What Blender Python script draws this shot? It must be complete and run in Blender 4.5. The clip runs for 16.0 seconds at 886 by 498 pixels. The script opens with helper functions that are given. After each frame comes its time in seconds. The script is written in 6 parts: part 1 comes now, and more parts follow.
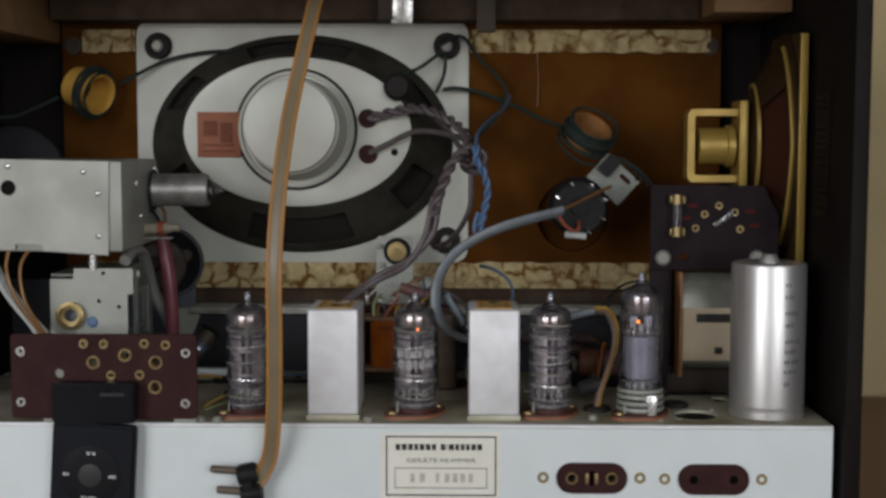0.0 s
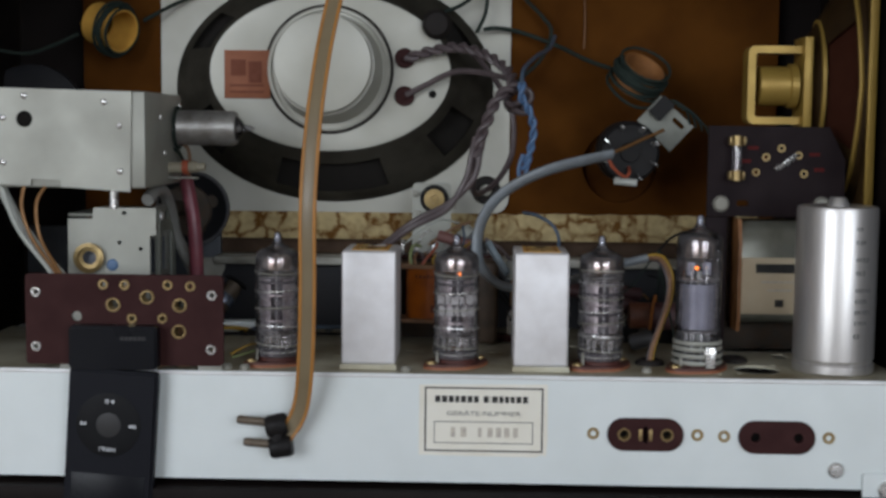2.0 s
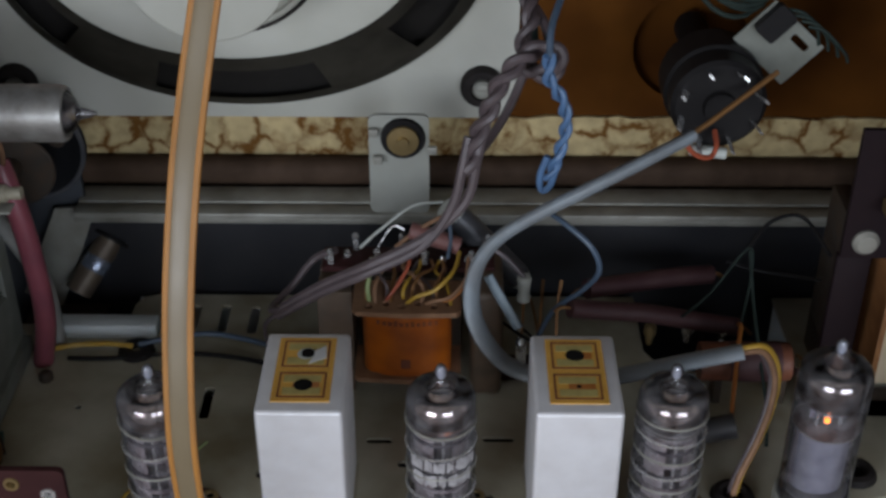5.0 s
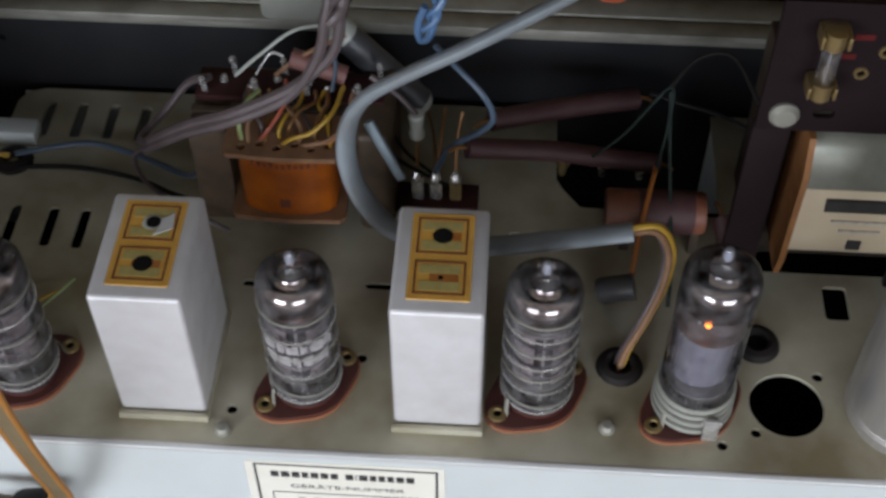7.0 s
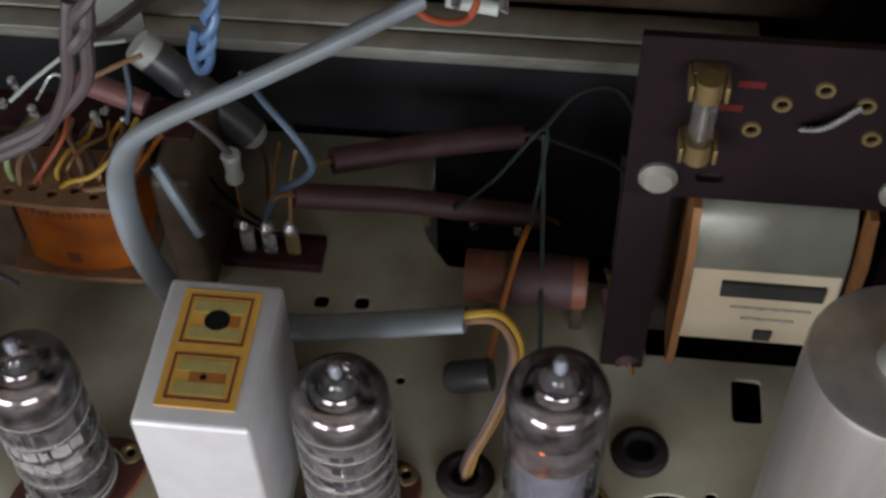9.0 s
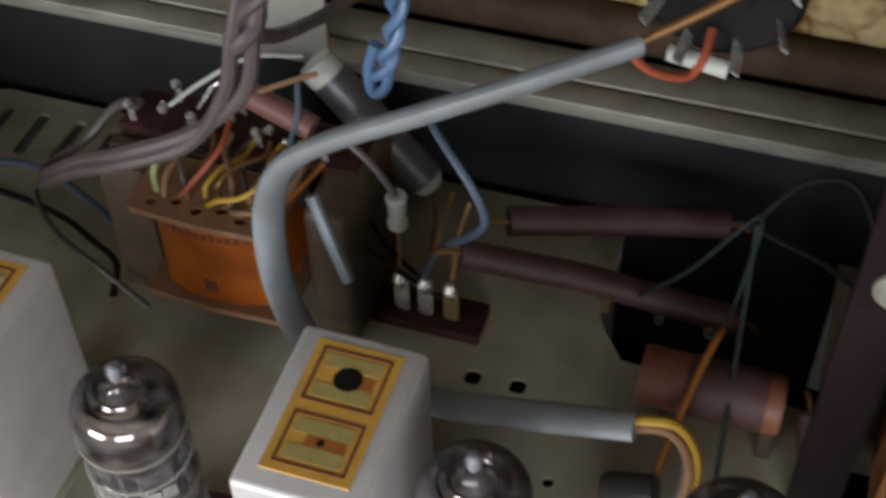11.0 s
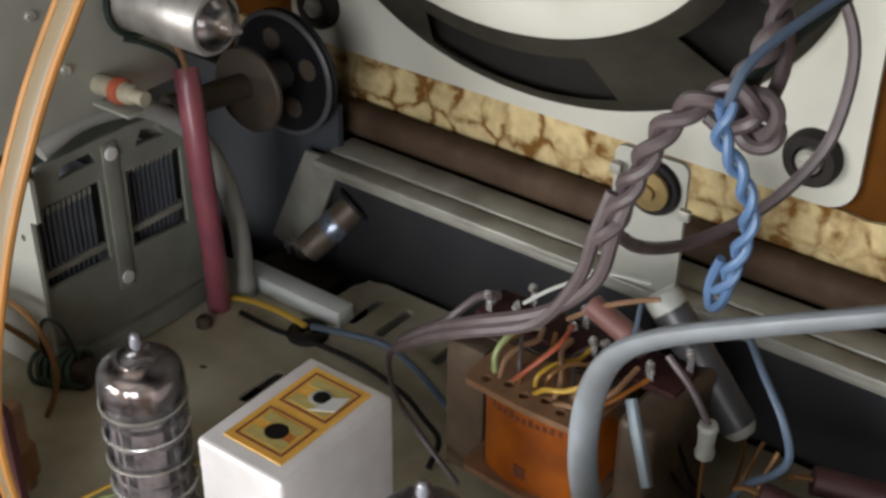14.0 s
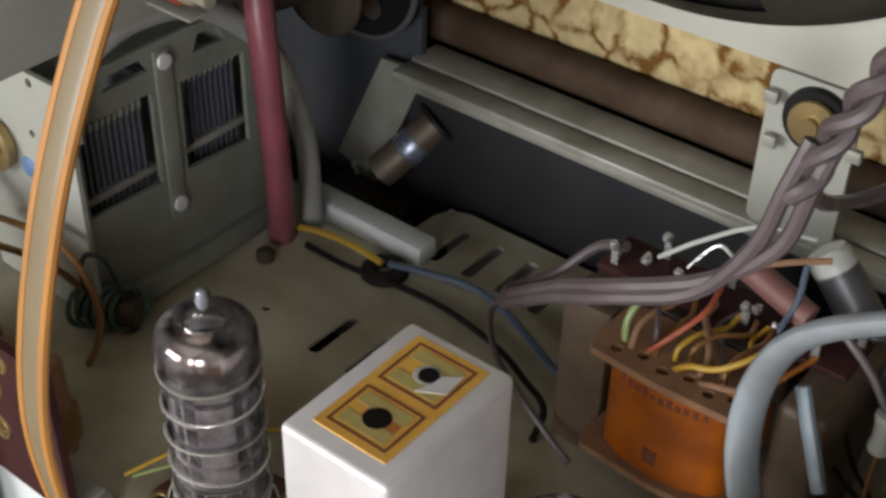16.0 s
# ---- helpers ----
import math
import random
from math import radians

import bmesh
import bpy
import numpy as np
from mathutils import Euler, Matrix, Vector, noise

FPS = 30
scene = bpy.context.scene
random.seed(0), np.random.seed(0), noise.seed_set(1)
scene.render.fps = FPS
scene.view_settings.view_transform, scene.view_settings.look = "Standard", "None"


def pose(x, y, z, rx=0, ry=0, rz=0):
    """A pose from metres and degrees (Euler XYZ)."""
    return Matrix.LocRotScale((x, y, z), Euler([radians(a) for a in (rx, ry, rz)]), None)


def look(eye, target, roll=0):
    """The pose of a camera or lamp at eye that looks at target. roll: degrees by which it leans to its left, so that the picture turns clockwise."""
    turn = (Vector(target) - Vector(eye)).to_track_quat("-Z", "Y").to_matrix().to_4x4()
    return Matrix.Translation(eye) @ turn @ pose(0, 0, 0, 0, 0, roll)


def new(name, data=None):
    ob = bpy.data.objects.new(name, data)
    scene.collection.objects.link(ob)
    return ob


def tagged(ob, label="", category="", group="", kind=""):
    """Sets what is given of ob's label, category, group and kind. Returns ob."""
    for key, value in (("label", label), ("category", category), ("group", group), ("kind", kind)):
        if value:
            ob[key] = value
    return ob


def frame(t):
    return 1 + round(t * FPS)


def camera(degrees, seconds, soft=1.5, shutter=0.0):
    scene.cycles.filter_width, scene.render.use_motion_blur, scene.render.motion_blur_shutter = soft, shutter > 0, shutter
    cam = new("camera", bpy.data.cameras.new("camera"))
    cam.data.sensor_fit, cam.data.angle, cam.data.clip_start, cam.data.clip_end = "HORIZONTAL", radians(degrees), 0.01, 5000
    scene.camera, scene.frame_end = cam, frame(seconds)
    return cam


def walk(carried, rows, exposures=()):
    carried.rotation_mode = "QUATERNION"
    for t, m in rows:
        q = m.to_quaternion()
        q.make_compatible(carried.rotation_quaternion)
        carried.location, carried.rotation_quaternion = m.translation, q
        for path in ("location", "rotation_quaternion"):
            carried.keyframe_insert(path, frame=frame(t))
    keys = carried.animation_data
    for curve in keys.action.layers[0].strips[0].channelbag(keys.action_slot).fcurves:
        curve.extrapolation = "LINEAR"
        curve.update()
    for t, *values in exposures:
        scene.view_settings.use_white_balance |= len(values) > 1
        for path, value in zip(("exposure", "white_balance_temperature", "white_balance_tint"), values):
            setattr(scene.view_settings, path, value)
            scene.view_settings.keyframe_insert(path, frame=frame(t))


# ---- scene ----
cam = camera(37.1, 16.0, soft=3.0, shutter=0.3)
PATH = [
    (0, (0.01, -0.634, 0.19), (-0.019, 1.359, 0.02), 0.1),
    (0.5, (0.007, -0.633, 0.187), (-0.036, 1.358, 0.004), -0.1),
    (1, (0.005, -0.631, 0.181), (-0.048, 1.36, 0.0), -0.3),
    (1.5, (0.003, -0.63, 0.179), (-0.053, 1.361, -0.006), -0.2),
    (2, (-0.003, -0.593, 0.161), (-0.058, 1.398, -0.019), 0.6),
    (2.5, (-0.024, -0.509, 0.195), (-0.034, 1.462, -0.147), 1.1),
    (3, (-0.009, -0.453, 0.241), (-0.103, 1.487, -0.233), 0.0),
    (3.5, (0.01, -0.395, 0.274), (-0.081, 1.505, -0.343), -0.8),
    (3.7, (-0.015, -0.379, 0.281), (-0.013, 1.507, -0.383), 0.1),
    (5.8, (0.004, -0.233, 0.378), (-0.059, 1.265, -0.945), -0.2),
    (6, (0.01, -0.229, 0.38), (-0.074, 1.233, -0.982), -0.4),
    (6.5, (0.027, -0.219, 0.38), (-0.058, 1.136, -1.088), 0.0),
    (7, (0.041, -0.195, 0.378), (-0.041, 1.086, -1.155), -0.1),
    (7.5, (0.055, -0.181, 0.36), (0.04, 1.093, -1.182), 0.8),
    (8, (0.081, -0.15, 0.343), (-0.001, 1.088, -1.225), -2.1),
    (8.2, (0.093, -0.142, 0.341), (-0.004, 1.1, -1.224), -1.9),
    (10.3, (0.098, -0.103, 0.315), (-0.185, 1.135, -1.229), -2.2),
    (10.5, (0.093, -0.101, 0.311), (-0.195, 1.155, -1.218), -1.1),
    (11, (0.091, -0.096, 0.3), (-0.348, 1.186, -1.17), -1.5),
    (11.5, (0.097, -0.089, 0.292), (-0.607, 1.219, -1.048), -3.5),
    (12, (0.1, -0.087, 0.284), (-0.686, 1.24, -0.99), -3.3),
    (12.5, (0.101, -0.095, 0.287), (-0.799, 1.253, -0.884), -3.0),
    (13, (0.108, -0.12, 0.291), (-0.834, 1.247, -0.824), -0.8),
    (13.5, (0.112, -0.13, 0.292), (-0.859, 1.237, -0.798), -0.2),
    (14, (0.109, -0.133, 0.292), (-0.91, 1.22, -0.771), 0.4),
    (14.5, (0.108, -0.133, 0.288), (-0.916, 1.202, -0.794), 1.0),
    (15, (0.099, -0.133, 0.283), (-0.919, 1.19, -0.818), 1.3),
    (15.5, (0.08, -0.123, 0.276), (-0.927, 1.177, -0.864), 1.4),
    (16, (0.059, -0.105, 0.272), (-0.915, 1.159, -0.933), 1.5),
]
EXPOSURES = [(0, -0.8, 6350, 12), (1, -0.75, 6250, 12), (2, -0.75, 6100, 11), (2.5, -0.95, 5850, 10), (3, -1.15, 5750, 9), (3.5, -1.15, 5800, 10), (6, 0.0, 5900, 12), (8, -0.05, 6200, 12), (10.5, 0.25, 6400, 12), (12, 0.4, 6700, 12), (13, 0.75, 6600, 12), (16, 0.6, 6600, 12)]
walk(cam, [(t, look(eye, target, roll)) for t, eye, target, roll in PATH], EXPOSURES)

# ---- light: a grey day through two windows behind the camera ----
world = bpy.data.worlds.new("sky")
scene.world = world
world.use_nodes = True
sky = world.node_tree.nodes.new("ShaderNodeTexSky")
sky.sky_type, sky.sun_disc = "NISHITA", False
sky.sun_elevation, sky.sun_rotation = radians(35), radians(200)
world.node_tree.links.new(sky.outputs[0], world.node_tree.nodes["Background"].inputs[0])
world.node_tree.nodes["Background"].inputs[1].default_value = 0.12
for x, y, power, wide in ((-1.15, -1.93, 33.0, 1.1), (0.75, -1.93, 23.0, 1.1)):
    pane_light = bpy.data.lights.new("window_light", "AREA")
    pane_light.shape, pane_light.size, pane_light.size_y = "RECTANGLE", wide, 0.9
    pane_light.energy, pane_light.color = power, (0.93, 0.97, 1.0)
    new("window_light", pane_light).matrix_world = look((x, y, 0.52), (-0.03, 0.05, 0.12))

# ---- materials ----
def material(name, colour, rough=0.5, metal=0.0, second=None, grain=6.0, amount=0.5, bump=0.15, fine=0.6, coat=0.0, rough_var=0.15, emit=None, spec=0.5, stretch=None):
    """A surface with two scales of variation; grain: the size of the larger patches in millimetres."""
    m = bpy.data.materials.new(name)
    m.use_nodes = True
    nt = m.node_tree
    b = nt.nodes["Principled BSDF"]
    co = nt.nodes.new("ShaderNodeTexCoord")
    info = nt.nodes.new("ShaderNodeObjectInfo")
    big, small = nt.nodes.new("ShaderNodeTexNoise"), nt.nodes.new("ShaderNodeTexNoise")
    for n, size, detail in ((big, grain, 6), (small, fine, 3)):
        n.noise_dimensions = "4D"
        n.inputs["Scale"].default_value, n.inputs["Detail"].default_value = 1000.0 / size, detail
        nt.links.new(co.outputs["Object"], n.inputs["Vector"])
        nt.links.new(info.outputs["Random"], n.inputs["W"])
    if stretch:
        squeeze = nt.nodes.new("ShaderNodeMapping")
        squeeze.inputs["Scale"].default_value = stretch
        nt.links.new(co.outputs["Object"], squeeze.inputs["Vector"])
        for n in (big, small):
            nt.links.new(squeeze.outputs[0], n.inputs["Vector"])
    ramp = nt.nodes.new("ShaderNodeMapRange")
    ramp.inputs[1].default_value, ramp.inputs[2].default_value = 0.35, 0.7
    nt.links.new(big.outputs[0], ramp.inputs[0])
    mix = nt.nodes.new("ShaderNodeMix")
    mix.data_type = "RGBA"
    second = second or tuple(c * 0.72 for c in colour)
    mix.inputs[6].default_value, mix.inputs[7].default_value = (*colour, 1), (*second, 1)
    strength = nt.nodes.new("ShaderNodeMath")
    strength.operation = "MULTIPLY"
    strength.inputs[1].default_value = amount
    nt.links.new(ramp.outputs[0], strength.inputs[0])
    nt.links.new(strength.outputs[0], mix.inputs[0])
    nt.links.new(mix.outputs[2], b.inputs["Base Color"])
    rr = nt.nodes.new("ShaderNodeMapRange")
    rr.inputs[3].default_value, rr.inputs[4].default_value = max(rough - rough_var, 0.03), min(rough + rough_var, 1)
    nt.links.new(big.outputs[0], rr.inputs[0])
    nt.links.new(rr.outputs[0], b.inputs["Roughness"])
    b.inputs["Specular IOR Level"].default_value = spec
    b.inputs["Metallic"].default_value, b.inputs["Coat Weight"].default_value = metal, coat
    if bump:
        bp = nt.nodes.new("ShaderNodeBump")
        bp.inputs["Strength"].default_value, bp.inputs["Distance"].default_value = bump, 0.0004
        nt.links.new(small.outputs[0], bp.inputs["Height"])
        nt.links.new(bp.outputs[0], b.inputs["Normal"])
    if emit:
        b.inputs["Emission Color"].default_value, b.inputs["Emission Strength"].default_value = (*emit[0], 1), emit[1]
    return m


def glass(name, colour=(0.92, 0.93, 0.95), rough=0.03, haze=0.0):
    m = bpy.data.materials.new(name)
    m.use_nodes = True
    nt = m.node_tree
    b = nt.nodes["Principled BSDF"]
    clear, mix, fres = nt.nodes.new("ShaderNodeBsdfTransparent"), nt.nodes.new("ShaderNodeMixShader"), nt.nodes.new("ShaderNodeFresnel")
    fres.inputs[0].default_value = 1.6
    gloss = nt.nodes.new("ShaderNodeBsdfGlossy")
    gloss.inputs["Roughness"].default_value = rough
    clear.inputs[0].default_value = (*colour, 1)
    nt.links.new(fres.outputs[0], mix.inputs[0])
    nt.links.new(clear.outputs[0], mix.inputs[1])
    nt.links.new(gloss.outputs[0], mix.inputs[2])
    top = mix
    if haze:
        film, dust, co, spots = nt.nodes.new("ShaderNodeMixShader"), nt.nodes.new("ShaderNodeBsdfDiffuse"), nt.nodes.new("ShaderNodeTexCoord"), nt.nodes.new("ShaderNodeTexNoise")
        dust.inputs[0].default_value = (0.62, 0.60, 0.62, 1)
        spots.inputs["Scale"].default_value = 220.0
        amount = nt.nodes.new("ShaderNodeMapRange")
        amount.inputs[1].default_value, amount.inputs[2].default_value, amount.inputs[4].default_value = 0.35, 0.7, haze
        nt.links.new(co.outputs["Object"], spots.inputs["Vector"])
        nt.links.new(spots.outputs[0], amount.inputs[0])
        nt.links.new(amount.outputs[0], film.inputs[0])
        nt.links.new(mix.outputs[0], film.inputs[1])
        nt.links.new(dust.outputs[0], film.inputs[2])
        top = film
    nt.links.new(top.outputs[0], nt.nodes["Material Output"].inputs[0])
    nt.nodes.remove(b)
    return m


def cloth(name, light, dark, size):
    """Woven cloth with large pale patches, and brown blotches where the patches meet."""
    m = material(name, light, 0.95, second=tuple(c * 0.62 for c in light), grain=5.0, amount=0.8, bump=0.6, fine=0.8, spec=0.1)
    nt = m.node_tree
    b = nt.nodes["Principled BSDF"]
    co = nt.nodes["Texture Coordinate"]
    v = nt.nodes.new("ShaderNodeTexVoronoi")
    v.feature = "DISTANCE_TO_EDGE"
    v.inputs["Scale"].default_value, v.inputs["Randomness"].default_value = 1000 / size, 0.55
    bend, add, blot = nt.nodes.new("ShaderNodeTexNoise"), nt.nodes.new("ShaderNodeVectorMath"), nt.nodes.new("ShaderNodeTexNoise")
    bend.inputs["Scale"].default_value, blot.inputs["Scale"].default_value, blot.inputs["Detail"].default_value = 260.0, 105.0, 4.0
    add.operation = "MULTIPLY_ADD"
    add.inputs[1].default_value = (0.004, 0.004, 0.004)
    nt.links.new(co.outputs["Object"], bend.inputs["Vector"])
    nt.links.new(co.outputs["Object"], blot.inputs["Vector"])
    nt.links.new(bend.outputs["Color"], add.inputs[0])
    nt.links.new(co.outputs["Object"], add.inputs[2])
    nt.links.new(add.outputs[0], v.inputs["Vector"])
    seam, stain, both = nt.nodes.new("ShaderNodeMapRange"), nt.nodes.new("ShaderNodeMapRange"), nt.nodes.new("ShaderNodeMath")
    for n, values in ((seam, (0.0, 0.11, 1.0, 0.0)), (stain, (0.42, 0.60, 0.5, 1.35))):
        for i, value in enumerate(values):
            n.inputs[i + 1].default_value = value
    both.operation, both.use_clamp = "MULTIPLY", True
    nt.links.new(v.outputs["Distance"], seam.inputs[0])
    nt.links.new(blot.outputs[0], stain.inputs[0])
    nt.links.new(seam.outputs[0], both.inputs[0])
    nt.links.new(stain.outputs[0], both.inputs[1])
    old = b.inputs["Base Color"].links[0].from_socket
    mix = nt.nodes.new("ShaderNodeMix")
    mix.data_type = "RGBA"
    mix.inputs[7].default_value = (*dark, 1)
    nt.links.new(both.outputs[0], mix.inputs[0])
    nt.links.new(old, mix.inputs[6])
    nt.links.new(mix.outputs[2], b.inputs["Base Color"])
    return m


PLATE = material("plated_steel", (0.74, 0.78, 0.77), 0.42, 0.2, (0.56, 0.59, 0.57), 45, 0.45, 0.06, 0.5)
TINPLATE = material("tinned_steel", (0.36, 0.36, 0.315), 0.5, 0.3, (0.24, 0.235, 0.20), 22, 0.5, 0.08, 0.5)
ALU = material("aluminium", (0.73, 0.725, 0.725), 0.45, 0.4, (0.54, 0.52, 0.49), 16, 0.6, 0.05, 0.4)
ELCO = material("aged_aluminium", (0.72, 0.70, 0.68), 0.36, 0.8, (0.46, 0.43, 0.41), 7, 0.8, 0.10, 0.5, stretch=(1.0, 1.0, 0.08))
BRIGHT = material("solder_metal", (0.74, 0.73, 0.71), 0.26, 0.75, (0.42, 0.40, 0.37), 3, 0.5, 0.1, 0.4)
BRASS = material("brass", (0.37, 0.27, 0.12), 0.38, 0.75, (0.22, 0.15, 0.07), 4, 0.6, 0.1, 0.4)
SPEAKER = material("speaker_enamel", (0.47, 0.46, 0.40), 0.45, 0.1, (0.36, 0.345, 0.28), 24, 0.5, 0.05, 0.6)
BASKET = material("basket_paint", (0.10, 0.09, 0.07), 0.65, 0.1, (0.032, 0.027, 0.021), 18, 0.7, 0.1, 0.6, spec=0.12)
BLACK = material("black_void", (0.012, 0.011, 0.010), 0.85, 0, None, 10, 0.3, 0.1, spec=0.05)
CONE = material("paper_cone", (0.02, 0.018, 0.016), 0.95, 0, None, 6, 0.5, 0.3, spec=0.1)
PERTINAX = material("brown_pertinax", (0.046, 0.018, 0.017), 0.6, 0, (0.026, 0.010, 0.010), 12, 0.7, 0.06, 0.5, spec=0.08)
PERTINAX_VIOLET = material("violet_pertinax", (0.014, 0.008, 0.009), 0.55, 0, (0.008, 0.0045, 0.0055), 12, 0.6, 0.06, 0.5, spec=0.1)
RING = material("socket_fibre", (0.30, 0.115, 0.055), 0.6, 0, (0.20, 0.08, 0.04), 6, 0.6, 0.15, 0.5)
HARDBOARD = material("hardboard", (0.098, 0.036, 0.006), 0.8, 0, (0.040, 0.013, 0.003), 34, 0.85, 0.3, 0.7, spec=0.03)
FABRIC = cloth("speaker_cloth", (0.50, 0.39, 0.20), (0.13, 0.060, 0.014), 15.0)
WOOD = material("raw_wood", (0.26, 0.14, 0.055), 0.7, 0, (0.15, 0.075, 0.03), 14, 0.7, 0.3, 0.7)
DARKWOOD = material("dark_batten", (0.075, 0.047, 0.030), 0.75, 0, (0.026, 0.015, 0.009), 12, 0.7, 0.3, 0.7, spec=0.15)
CABINET = material("dark_stained_veneer", (0.010, 0.007, 0.006), 0.6, 0, (0.006, 0.004, 0.004), 30, 0.6, 0.2, 0.8, spec=0.12)
DIALBACK = material("dial_back_black", (0.018, 0.018, 0.021), 0.6, 0, (0.034, 0.033, 0.034), 24, 0.7, 0.2, 0.8, spec=0.2)
BACK_GREY = material("dark_blue_grey_paint", (0.036, 0.040, 0.047), 0.5, 0.1, (0.06, 0.06, 0.062), 24, 0.7, 0.2, 0.8, spec=0.2)
RAIL = material("zinc_rail", (0.34, 0.33, 0.285), 0.5, 0.3, (0.17, 0.155, 0.125), 14, 0.85, 0.1, 0.5)
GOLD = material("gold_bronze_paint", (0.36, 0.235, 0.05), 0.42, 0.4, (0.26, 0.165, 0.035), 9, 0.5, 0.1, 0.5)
TAN_CONE = material("tan_paper_cone", (0.035, 0.011, 0.006), 0.9, 0, (0.045, 0.016, 0.009), 8, 0.6, 0.3, spec=0.05)
LABEL_PAPER = material("label_paper", (0.80, 0.77, 0.68), 0.8, 0, (0.68, 0.63, 0.52), 14, 0.5, 0.1, 0.5)
PAPER = material("aged_paper", (0.60, 0.50, 0.35), 0.85, 0, (0.50, 0.39, 0.25), 12, 0.5, 0.1, 0.5)
FADED_RED = material("faded_red_print", (0.085, 0.012, 0.011), 0.7, 0, None, 2, 0.6, 0.0, spec=0.1)
INK = material("black_ink", (0.03, 0.028, 0.026), 0.8, 0, None, 3, 0.4, 0.0)
FADED = material("faded_stamp_ink", (0.42, 0.38, 0.33), 0.85, 0, (0.62, 0.56, 0.46), 1.5, 0.9, 0.0)
OCHRE = material("ochre_label_paper", (0.66, 0.36, 0.055), 0.75, 0, (0.52, 0.26, 0.04), 5, 0.5, 0.1)
OLIVE = material("yellow_label_print", (0.42, 0.34, 0.11), 0.8, 0, (0.30, 0.23, 0.07), 2, 0.6, 0.05)
MAROON = material("dark_red_print", (0.16, 0.045, 0.02), 0.8, 0, None, 3, 0.4, 0.0)
TAG = material("copper_brown_label", (0.27, 0.088, 0.035), 0.65, 0, (0.20, 0.065, 0.03), 6, 0.5, 0.1)
COIL = material("orange_coil_paper", (0.46, 0.115, 0.006), 0.36, 0, (0.22, 0.045, 0.004), 9, 0.8, 0.12, 0.5, coat=0.3)
FIBRE = material("tan_fibre", (0.27, 0.145, 0.075), 0.7, 0, (0.13, 0.065, 0.03), 6, 0.6, 0.2)
LAMINATION = material("lamination_steel", (0.05, 0.042, 0.034), 0.55, 0.3, (0.085, 0.05, 0.028), 5, 0.6, 0.3, 0.4, spec=0.3)
BROWNSTEEL = material("brown_varnished_steel", (0.095, 0.062, 0.038), 0.5, 0.1, (0.05, 0.034, 0.022), 6, 0.8, 0.2, 0.5)
OLIVE_STEEL = material("olive_grey_steel", (0.20, 0.205, 0.175), 0.5, 0.2, (0.125, 0.125, 0.10), 12, 0.8, 0.08, 0.5)
RUST = material("brown_varnished_paper", (0.27, 0.115, 0.034), 0.6, 0, (0.16, 0.062, 0.018), 6, 0.6, 0.1)
BAKELITE = material("black_bakelite", (0.011, 0.010, 0.010), 0.5, 0, (0.019, 0.017, 0.016), 8, 0.5, 0.06, spec=0.14)
RUBBER = material("black_rubber", (0.017, 0.014, 0.013), 0.65, 0, (0.03, 0.025, 0.022), 5, 0.5, 0.15, spec=0.15)
GREY_SLEEVE = material("grey_plastic_sleeve", (0.17, 0.175, 0.18), 0.42, 0, (0.27, 0.31, 0.34), 12, 0.7, 0.06)
MAUVE = material("mauve_grey_cable", (0.098, 0.074, 0.075), 0.45, 0, (0.058, 0.043, 0.045), 5, 0.6, 0.1)
PURPLE = material("purple_sleeve", (0.23, 0.062, 0.078), 0.36, 0, (0.15, 0.042, 0.06), 8, 0.6, 0.06)
DULL_RED = material("dull_red_sleeve", (0.054, 0.018, 0.020), 0.6, 0, (0.085, 0.042, 0.04), 6, 0.6, 0.1)
BLUE = material("blue_wire", (0.085, 0.155, 0.28), 0.42, 0, (0.055, 0.10, 0.19), 4, 0.5, 0.08)
BLUEGREY = material("slate_blue_wire", (0.06, 0.085, 0.12), 0.45, 0, (0.07, 0.10, 0.15), 4, 0.5, 0.08)
YELLOW = material("yellow_wire", (0.46, 0.28, 0.03), 0.45, 0, (0.33, 0.19, 0.02), 4, 0.4, 0.05)
ORANGE = material("orange_wire", (0.40, 0.14, 0.025), 0.45, 0, (0.27, 0.09, 0.018), 4, 0.4, 0.05)
RED = material("red_wire", (0.36, 0.085, 0.04), 0.45, 0, (0.3, 0.05, 0.022), 4, 0.4, 0.05)
GREEN = material("green_wire", (0.27, 0.32, 0.13), 0.45, 0, (0.19, 0.24, 0.09), 4, 0.4, 0.05)
LITZ = material("green_litz", (0.017, 0.024, 0.020), 0.75, 0, (0.030, 0.042, 0.034), 3, 0.7, 0.4, 0.4, spec=0.15)
COPPER = material("enamelled_copper", (0.26, 0.13, 0.045), 0.4, 0.4, (0.16, 0.075, 0.025), 3, 0.5, 0.1)
TWIN = material("amber_twin_lead", (0.20, 0.155, 0.090), 0.4, 0, (0.15, 0.11, 0.06), 16, 0.6, 0.08, 0.6)
TWIN_EDGE = material("amber_conductor_edge", (0.42, 0.185, 0.038), 0.52, 0, (0.28, 0.13, 0.035), 12, 0.6, 0.06, 0.6)
CERAMIC = material("pale_ceramic", (0.43, 0.44, 0.40), 0.45, 0, (0.36, 0.37, 0.32), 4, 0.6, 0.1)
DARKCAN = material("dark_capacitor_sleeve", (0.05, 0.05, 0.056), 0.4, 0, (0.08, 0.075, 0.07), 6, 0.6, 0.1)
PLAYER = material("charcoal_anodised", (0.0065, 0.007, 0.0105), 0.5, 0.0, (0.010, 0.0105, 0.014), 30, 0.4, 0.03, spec=0.14)
GLOSSBLACK = material("gloss_black_plastic", (0.004, 0.0045, 0.007), 0.3, 0, None, 30, 0.3, 0.0, spec=0.16)
